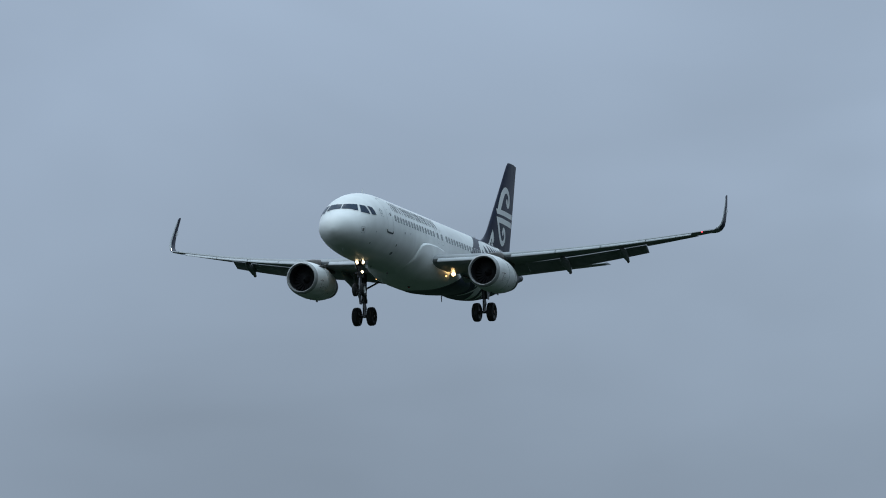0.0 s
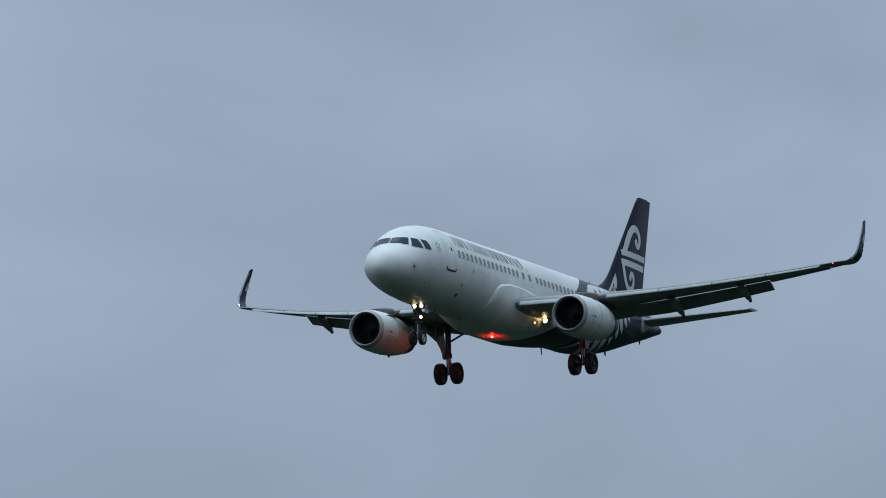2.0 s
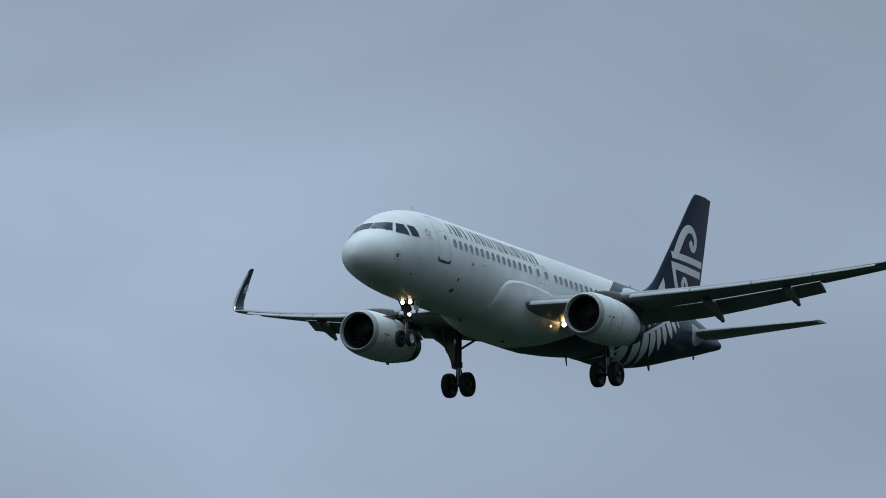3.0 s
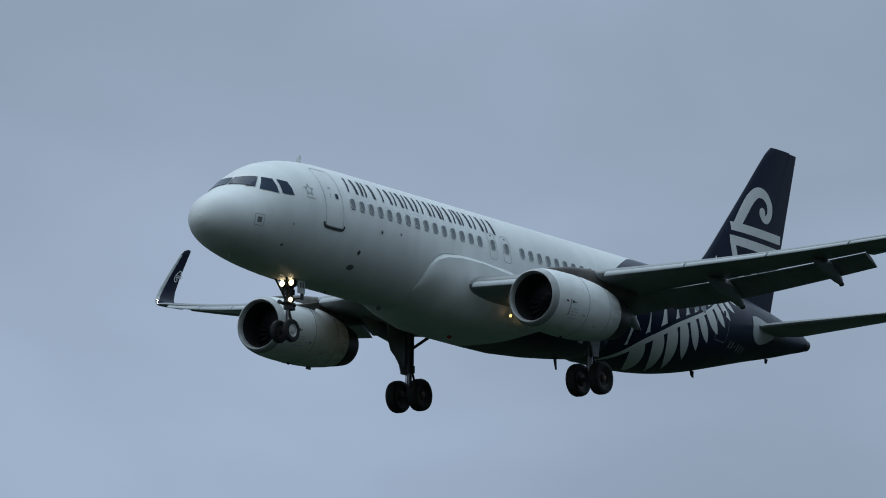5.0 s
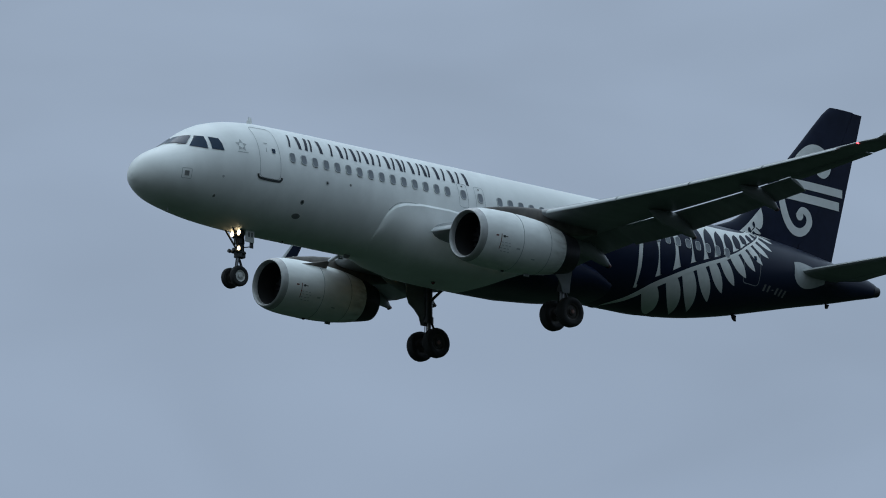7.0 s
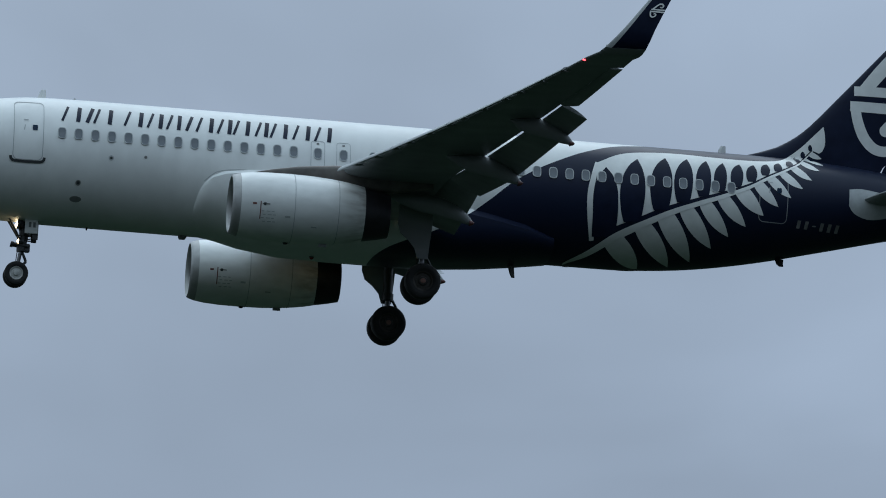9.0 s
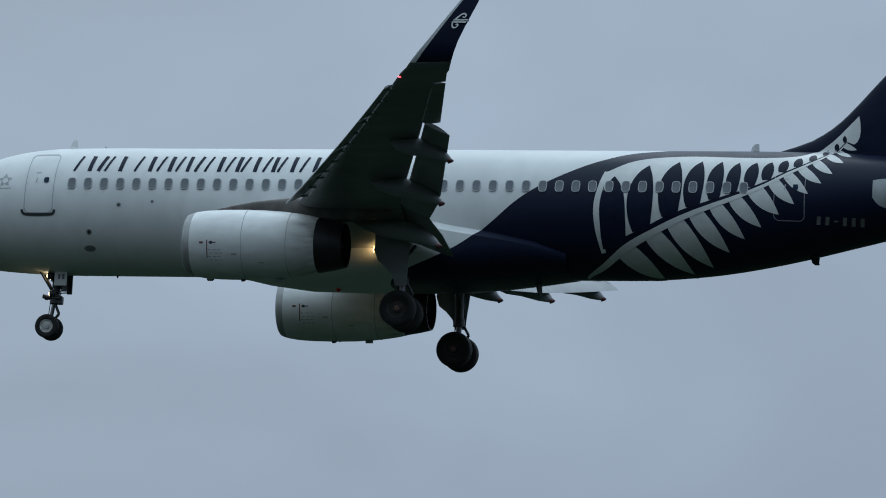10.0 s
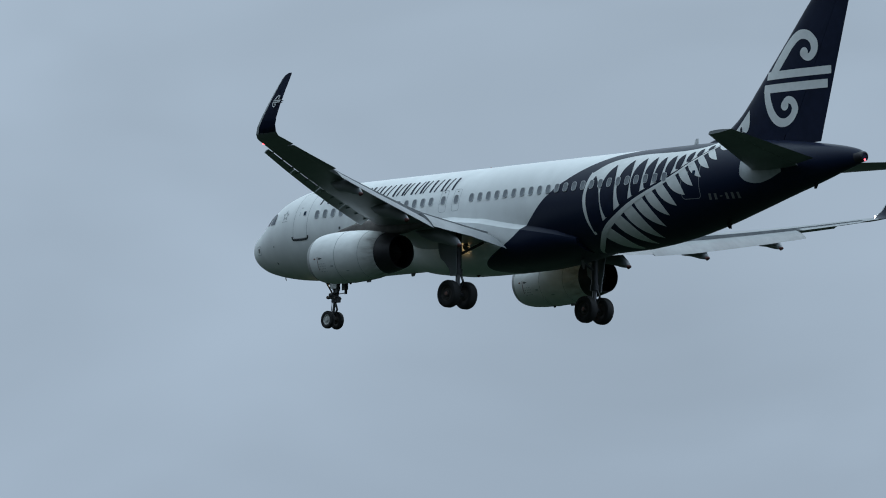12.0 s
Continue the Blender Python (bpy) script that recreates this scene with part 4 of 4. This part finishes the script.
def curl_shapes():
    """Two mirrored curls on crossbars: lines of (x, z) with half widths."""
    upper = smooth_line(((32.42, 4.50), (32.95, 5.18), (33.42, 5.72), (33.85, 6.00), (34.32, 5.98), (34.68, 5.68), (34.72, 5.33), (34.50, 5.08), (34.22, 5.12), (34.12, 5.30)), 44)
    lower = smooth_line(((32.12, 3.95), (32.22, 3.45), (32.45, 2.92), (32.80, 2.58), (33.20, 2.52), (33.56, 2.72), (33.72, 3.05), (33.58, 3.34), (33.30, 3.42), (33.12, 3.25)), 44)
    w1 = [0.20 + 0.02 * math.sin(i / 7) if i < 32 else 0.20 - 0.006 * (i - 32) for i in range(45)]
    w2 = [0.16 + 0.02 * math.sin(i / 9) if i < 32 else 0.17 - 0.003 * (i - 32) for i in range(45)]
    bar1 = [(32.08 + (35.62 - 32.08) * i / 16, 4.47 + 0.015 * i / 16) for i in range(17)]
    bar2 = [(31.96 + (35.44 - 31.96) * i / 16, 3.94) for i in range(17)]
    return (upper, w1), (lower, w2), (bar1, [0.165] * 17), (bar2, [0.175] * 17)


def make_emblem(side):
    place = on_fin(side, 0.010)
    names = ("curl", "curl", "crossbar", "crossbar")
    first = None
    for name, (line, w) in zip(names, curl_shapes()):
        ob = part(name, band(line, w, place, 4), "decal", first or fin, "white curled tail emblem" if first is None else "")
        first = first or ob
    for x, z, r in ((34.17, 5.27, 0.215), (33.16, 3.20, 0.20)):
        disc = bmesh.new()
        rings = [[place(x + r * k * math.cos(2 * math.pi * i / 20), z + r * k * math.sin(2 * math.pi * i / 20)) for i in range(20)] for k in (0.05, 0.5, 1.0)]
        loft(rings, True, (True, False), disc)
        part("curl_end", disc, "decal", first)
    # small one on the outer face of the winglet
    s = 0.122

    for face in (0.075, -0.075):
        def small(x, z, face=face):
            zz = 2.42 + (z - 4.2) * s
            return Vector((22.42 + (x - 33.8) * s + (zz - 2.42) * 0.35, side * (17.76 - (zz - 2.4) * 0.10 + face), zz))
        tiny = None
        for line, w in curl_shapes():
            ob = part("small_curl", band(line, w, small, 2), "decal", tiny or wings[0 if side < 0 else 1], "small white curled emblem on the winglet" if tiny is None else "")
            tiny = tiny or ob


def make_titles(side):
    """The airline's title and the registration, as plain bars."""
    place = on_skin(side, 0.010)
    title = None
    spans = ((6.10, 6.81), (6.90, 7.06), (7.12, 7.82), (8.10, 8.80), (8.86, 9.40), (9.45, 10.38), (10.42, 11.05), (11.12, 11.61), (11.62, 12.22), (12.35, 12.77), (12.81, 13.45), (13.54, 14.18), (14.25, 14.87))
    for x0, x1 in spans:
        wide = x1 - x0
        bars = ((0.5, 0.060),) if wide < 0.3 else ((0.12, 0.040), (0.72, 0.066)) if wide < 0.8 else ((0.10, 0.040), (0.42, 0.060), (0.78, 0.050))
        for k, (f, w) in enumerate(bars):
            lean = 0.20 if k % 2 == 0 else 0.07
            line = [(x0 - 0.08 + f * wide + (0.2 - lean) * 0.6 + lean * i / 6, 0.99 + 0.56 * i / 6) for i in range(7)]
            ob = part("title_bar", band(line, w, place, 2), "navy", title or airliner, "navy title bars along the fuselage" if title is None else "")
            title = title or ob
    mark = None
    for k, (w, h) in enumerate(((0.06, 0.12), (0.06, 0.12), (0.06, 0.02), (0.06, 0.12), (0.06, 0.12), (0.06, 0.12))):
        x = 30.16 + k * 0.265
        ob = part("registration_bar", sheet([(x - w, -0.38 - h), (x - w + 0.03, -0.38 + h)], [(x + w, -0.38 - h), (x + w + 0.03, -0.38 + h)], place, 2), "grille", mark or airliner, "grey registration bars" if mark is None else "")
        mark = mark or ob
    # ring of five small marks ahead of the front door
    star = None
    for k in range(5):
        a = 2 * math.pi * k / 5 + math.pi / 2
        c = (3.84 + 0.15 * math.cos(a), 0.67 + 0.15 * math.sin(a))
        tri = [(c[0] + r * math.cos(a + b), c[1] + r * math.sin(a + b)) for r, b in ((0.10, 2.2), (0.10, -2.2), (0.10, 0.0))]
        ob = part("star_mark", sheet([tri[0], tri[2]], [tri[1], tri[2]], place, 2), "seam", star or airliner, "grey ring of five small marks" if star is None else "")
        star = star or ob
    part("star_mark", band([(3.64, 0.40), (4.08, 0.40)], 0.014, place, 1), "seam", star)


def make_door(side, x0, x1, z0, z1, r, window, line_mat, sill=True):
    place = on_skin(side, 0.008)
    door = part("door", band(rounded(x0, x1, z0, z1, r), 0.012, place, 1), line_mat, airliner, "closed cabin door outlined on the skin")
    if sill:
        part("sill", band(smooth_line(((x0 - 0.07, z0 + 0.10), (x0 - 0.05, z0 - 0.0), (x0 + 0.05, z0 - 0.05), (x1 - 0.05, z0 - 0.05), (x1 + 0.05, z0), (x1 + 0.07, z0 + 0.10)), 16), 0.045, on_skin(side, 0.013), 2), "sill" if line_mat == "seam" else "navy", door, "dark door sill")
    wx, wz = window
    part("door_window", sheet([(wx - 0.07, wz - 0.09), (wx - 0.085, wz), (wx - 0.07, wz + 0.09)], [(wx + 0.07, wz - 0.09), (wx + 0.085, wz), (wx + 0.07, wz + 0.09)], on_skin(side, 0.014), 2), "glass", door)
    part("handle", band([(wx - 0.34, wz - 0.1), (wx - 0.32, wz + 0.08)], 0.014, on_skin(side, 0.014), 1), "seam", door)
    part("handle_recess", band([(wx - 0.38, wz + 0.26), (wx - 0.22, wz + 0.26)], 0.016, on_skin(side, 0.014), 1), "seam", door)


def window_mesh():
    """Rounded cabin window: a raised surround with a pane sunk in it."""
    def outline(w, h, y, n=24):
        out = []
        for i in range(n):
            a = 2 * math.pi * i / n
            c, s = math.cos(a), math.sin(a)
            out.append((w * math.copysign(abs(c) ** 0.62, c), y, h * math.copysign(abs(s) ** 0.62, s)))
        return out
    frame_bm = loft([outline(0.140, 0.200, 0.004), outline(0.138, 0.198, -0.024), outline(0.118, 0.178, -0.028), outline(0.112, 0.172, -0.020)], True, (False, False))
    pane_bm = loft([outline(0.114, 0.174, -0.022), outline(0.06, 0.1, -0.023)], True, (False, True))
    return frame_bm, pane_bm


WINDOW_Z = 0.56


def make_windows(side):
    frame_bm, pane_bm = window_mesh()
    xs = [6.11 + 0.532 * k for k in range(15)] + [14.34, 15.17] + [27.84 - 0.532 * k for k in range(22, -1, -1)]
    first = None
    for x in xs:
        p = skin(x, WINDOW_Z, side)
        t, b, w = body(x)
        k = (WINDOW_Z - (t + b) / 2) / ((t - b) / 2)
        slope = math.atan2(k / ((t - b) / 2), math.sqrt(1 - k * k) / w)
        yaw = math.atan2(ease(WIDE, x + 0.2) - ease(WIDE, x - 0.2), 0.4)
        m = Matrix.Translation(p) @ Matrix.Rotation(side * yaw, 4, "Z") @ (Matrix.Identity(4) if side < 0 else Matrix.Rotation(math.pi, 4, "Z")) @ Matrix.Rotation(-slope, 4, "X")
        if first is None:
            first = part("cabin_window", frame_bm, "rim", airliner)
            pane = part("pane", pane_bm, "pane", first)
            first.matrix_basis = m
        else:
            again(pane, Matrix.Identity(4), again(first, m))


def dome(x, y, off):
    """The point of the fuselage's upper skin at that station and distance from its middle."""
    t, b, w = body(x)
    c, h = (t + b) / 2, (t - b) / 2
    z = c + h * math.sqrt(max(0.0, 1 - (y / w) ** 2))
    n = Vector((-0.45 * h, y * h / (w * w), (z - c) / h)).normalized()
    return Vector((x, y, z)) + n * off


def make_cockpit():
    """Six dark panes round the nose."""
    for side in (-1, 1):
        place = on_skin(side, 0.022)
        rows = []
        for i in range(17):
            k = i / 16
            y = 0.035 + k * 0.945
            yt = 0.035 + k * 0.765
            lo, hi = Vector((1.56 + 0.30 * k ** 1.7, y)), Vector((1.98 + 0.24 * k ** 1.5, yt))
            rows.append([dome(lo.x + (hi.x - lo.x) * j / 8, side * (lo.y + (hi.y - lo.y) * j / 8), 0.024) for j in range(9)])
        part("cockpit_window", loft(rows, False, (False, False)), "glass", airliner, "dark windscreen pane")
        part("cockpit_window", sheet([(1.91, 0.42), (2.10, 0.66), (2.27, 0.89)], [(2.47, 0.34), (2.49, 0.60), (2.51, 0.85)], place, 6), "glass", airliner, "dark side pane")
        part("cockpit_window", sheet([(2.61, 0.35), (2.62, 0.60), (2.63, 0.85)], [(3.07, 0.35), (3.04, 0.60), (2.97, 0.81)], place, 6), "glass", airliner, "dark side pane")
        part("wiper", band([(1.66, 0.50), (1.84, 0.53)], 0.01, on_skin(side, 0.03), 1), "dark", airliner)


def blade(name, x, z, length, tall, rake, mat, label, y=0.0):
    """A small swept antenna; tall below zero hangs from the belly."""
    rings = []
    for h, c in ((-0.06 * (1 if tall > 0 else -1), length), (tall * 0.6, length * 0.75), (tall, length * 0.5)):
        sx = x + rake * abs(h)
        rings.append([(sx, y, z + h), (sx + c * 0.4, y - 0.025, z + h), (sx + c, y, z + h), (sx + c * 0.4, y + 0.025, z + h)])
    part(name, loft(rings), mat, airliner, label, smooth=False)


def dot(x, z, r, mat, side, name="probe", off=0.012, label="", flat=1.0):
    place = on_skin(side, off)
    rings = [[place(x + r * k * math.cos(2 * math.pi * i / 14), z + flat * r * k * math.sin(2 * math.pi * i / 14)) for i in range(14)] for k in (0.1, 1.0)]
    part(name, loft(rings, True, (True, False)), mat, airliner, label)


make_cockpit()
for s in (-1, 1):
    make_windows(s)
    make_door(s, 4.58, 5.52, -0.40, 1.62, 0.16, (5.25, 0.67), "seam")
    make_door(s, 28.80, 29.74, -0.42, 1.50, 0.16, (29.45, 0.62), "pale_line", False)
    for xa, xb in ((14.12, 14.56), (14.95, 15.39)):
        ex = part("emergency_exit", band(rounded(xa, xb, 0.06, 1.00, 0.10), 0.010, on_skin(s, 0.008), 1), "seam", airliner, "overwing exit outlined on the skin")
        part("handle", band([((xa + xb) / 2 - 0.04, 0.90), ((xa + xb) / 2 + 0.04, 0.90)], 0.02, on_skin(s, 0.012), 1), "sill", ex)
    make_fern(s)
    make_emblem(s)
    make_titles(s)
    # sensors, vents and markings along the nose
    dot(7.72, -0.14, 0.085, "seam", s, "static_port", label="dark static port")
    dot(7.72, -0.14, 0.045, "sill", s, "static_port", 0.016)
    dot(8.82, -0.03, 0.05, "grille", s, "static_port")
    dot(6.73, -0.98, 0.085, "grille", s, "outflow_vent")
    dot(6.73, -0.98, 0.05, "sill", s, "outflow_vent", 0.016)
    dot(6.70, -1.45, 0.19, "grille", s, "oval_vent", label="grey oval vent", flat=0.45)
    dot(2.93, -1.30, 0.05, "grille", s, "probe")
    dot(3.05, -0.62, 0.05, "seam", s, "probe")
    sq = part("sensor_panel", band(rounded(1.47, 1.82, -0.86, -0.50, 0.03), 0.010, on_skin(s, 0.009), 1), "seam", airliner, "outlined square sensor panel")
    part("sensor_plate", sheet([(1.56, -0.77), (1.56, -0.59)], [(1.73, -0.77), (1.73, -0.59)], on_skin(s, 0.010), 3), "grille", sq)
    # trim plate round the tailplane's root
    low = smooth_line(((31.82, 0.38), (32.0, 0.16), (32.5, 0.02), (33.1, 0.12), (33.8, 0.40)), 14)
    high = smooth_line(((31.82, 0.92), (32.2, 0.98), (32.7, 0.94), (33.3, 0.86), (33.8, 0.75)), 14)
    part("trim_plate", sheet(low, high, on_skin(s, 0.010), 6), "rim", airliner, "pale plate round the tailplane root")
    # belly fairing seam
    part("panel_seam", band(smooth_line(((10.75, -0.62), (11.1, -0.32), (11.7, -0.20), (12.6, -0.18), (13.4, -0.2), (15.2, -0.32), (17.0, -0.54), (18.6, -0.76), (19.8, -0.92)), 40), 0.012, on_skin(s, 0.012), 1), "seam", airliner)

# engine markings and seams
for e, s in zip(engines, (-1, 1)):
    for face in (-1, 1):
        def cowl_place(x, z, face=face, s=s):
            r = ease(((11.21, 0.95), (11.4, 1.005), (11.7, 1.05), (12.2, 1.08), (12.9, 1.09), (13.6, 1.075), (14.2, 1.035), (14.7, 0.975), (15.02, 0.922)), x) + 0.007
            k = max(-0.98, min(0.98, (z - ENG_Z) / r))
            return Vector((x + ENG_X, s * ENG_Y + face * r * math.sqrt(1 - k * k), ENG_Z + r * k))
        part("cowl_mark", band([(11.72, -2.20), (11.84, -2.20)], 0.030, cowl_place, 1), "red", e)
        part("cowl_mark", band([(11.97, -2.12 - 0.06 * i) for i in range(10)], 0.016, cowl_place, 2), "red", e)
        part("cowl_mark", band([(12.03, -2.20), (12.26, -2.20)], 0.016, cowl_place, 1), "sill", e)
        part("cowl_mark", band([(12.06, -2.20), (12.14, -2.20)], 0.045, cowl_place, 1), "sill", e)
        for row in range(4):
            for k in range(3):
                x0 = 12.0 + 0.16 * k + 0.05 * (row % 2)
                part("cowl_text", band([(x0, -2.42 - 0.10 * row), (x0 + 0.09 + 0.03 * (k % 2), -2.42 - 0.10 * row)], 0.012, cowl_place, 1), "rim", e)
        part("cowl_text", band([(12.75, -2.55), (12.92, -2.55)], 0.03, cowl_place, 1), "rim", e)
        part("latch", band([(13.6 + 0.02 * i, -2.78) for i in range(10)], 0.018, cowl_place, 1), "rim", e)
    for x, r in ((13.05, 1.094), (14.45, 1.009)):
        part("cowl_seam", turned([(x - 0.010, r - 0.02), (x - 0.010, r + 0.0045), (x + 0.010, r + 0.0045), (x + 0.010, r - 0.02)], (ENG_X, s * ENG_Y, ENG_Z), n=56), "seam", e)
    blade("drain", 12.9, ENG_Z - 1.05, 0.22, -0.10, 0.3, "dark", "", s * ENG_Y)

# lights
for s in (-1, 1):
    hous = part("landing_light", turned([(0.16, 0.02), (0.10, 0.11), (-0.02, 0.13), (-0.04, 0.13)], (16.30, s * 2.30, -1.57), n=20), "strut", airliner, "extended landing light housing")
    part("lamp", turned([(-0.045, 0.12), (-0.07, 0.08), (-0.09, 0.004)], (16.30, s * 2.30, -1.57), n=20), "landing", hous, "lit landing lamp")
    # added glowing disc: the landing light's glint on the fairing, no lamp there
    root = part("landing_glint", turned([(0.10, 0.004), (0.08, 0.05), (0.0, 0.065), (-0.02, 0.065)], (15.08, s * 2.22, -1.83), n=16), "strut", airliner, "added glowing disc for the landing light's glint on the belly fairing")
    part("lamp", turned([(-0.02, 0.058), (-0.03, 0.03), (-0.032, 0.004)], (15.08, s * 2.22, -1.83), n=16), "glint", root, "lit amber lamp")
    part("light_arm", tube((16.37, s * 2.30, -1.55), (16.5, s * 2.36, -1.15), 0.04), "strut", hous)
nav = bmesh.new()
turned([(-0.04, 0.008), (-0.03, 0.02), (0.01, 0.032), (0.06, 0.02)], (20.42, -16.80, 0.975), n=12, bm=nav)
part("navigation_light", nav, "nav", airliner, "lit red wing-tip light")
part("beacon", turned([(0.0, 0.07), (0.03, 0.065), (0.06, 0.04), (0.07, 0.005)], (15.2, 0, 2.02), "z", 16), "beacon", airliner, "red beacon on the roof")


def make_flasher(name, place, r, mat, back, label, outward, parent):
    """A ball set half into the skin: its lit half lies inside and is swung out at each flash."""
    def half(sign):
        rings = [[(r * math.cos(e) * math.cos(2 * math.pi * i / 20), r * math.cos(e) * math.sin(2 * math.pi * i / 20), sign * r * math.sin(e)) for i in range(20)] for e in [math.pi / 2 * k / 6 for k in range(6)]]
        return loft(rings, True, (False, True))
    head = part(name, half(1), back, parent, label)
    part("lamp", half(-1), mat, head, "bright flashing lamp")
    return head, Matrix.Translation(place) @ Vector(outward).to_track_quat("-Z", "Y").to_matrix().to_4x4()


part("beacon_cup", turned([(0.0, 0.10), (-0.03, 0.09), (-0.045, 0.072), (0.06, 0.071)], (14.55, 0, -2.425), "z", 24), "sill", airliner, "round cup of the belly beacon")
FLASHERS = [(make_flasher("belly_beacon", (14.55, 0, -2.463), 0.07, "red_flash", "beacon", "red flashing beacon under the belly", (0, 0, -1), airliner), BEACON_TIMES),
            (make_flasher("strobe_light", (20.985, -17.59, 1.275), 0.045, "strobe", "grey", "white flashing strobe on the winglet root", (-0.85, -0.5, 0), airliner), STROBE_TIMES),
            (make_flasher("strobe_light", (20.51, 17.49, 1.275), 0.045, "strobe", "grey", "white flashing strobe on the winglet root", (-0.85, 0.5, 0), airliner), STROBE_TIMES)]
part("tail_light", turned([(0.0, 0.05), (0.05, 0.04), (0.07, 0.005)], (37.56, 0, 0.68), n=12), "nav", airliner, "lit lamp at the tail end")

blade("antenna", 5.35, 2.0, 0.30, 0.32, 0.5, "white", "white blade antenna on the roof")
blade("antenna", 27.6, 2.06, 0.30, 0.24, 0.7, "white", "white blade antenna on the roof")
blade("antenna", 6.55, 2.05, 0.10, 0.07, 0.3, "seam", "small roof antenna")
blade("antenna", 10.15, -2.06, 0.35, -0.16, 0.5, "grille", "belly blade antenna")
blade("antenna", 29.62, -1.36, 0.30, -0.18, 1.3, "dark", "dark belly blade antenna")
blade("antenna", 34.7, -0.15, 0.25, -0.12, 0.4, "dark", "dark tail antenna")
blade("drain_mast", 20.9, -2.25, 0.22, -0.36, 0.5, "grille", "drain mast under the belly")
blade("probe", 1.75, -1.70, 0.08, -0.16, 0.8, "seam", "small probe under the nose")
blade("antenna", 7.2, -2.06, 0.08, -0.10, 0.2, "dark", "small belly antenna")


def motions():
    walk(airliner, [(t, pose(x, y, z, 0, NOSE_UP, 0)) for t, x, y, z in FLIGHT_ROWS])
    for (head, out), times in FLASHERS:
        rows = [(0.0, 0)]
        for t in times:
            rows += [(t + k / 24, 180 + 75 * k if abs(k) < 2 else 180 + 90 * k) for k in (-2, -1, 0, 1, 2)]
        rows.append((12.0, 0))
        walk(head, [(t, out @ pose(0, 0, 0, 180 + a, 0, 0)) for t, a in rows])


motions()
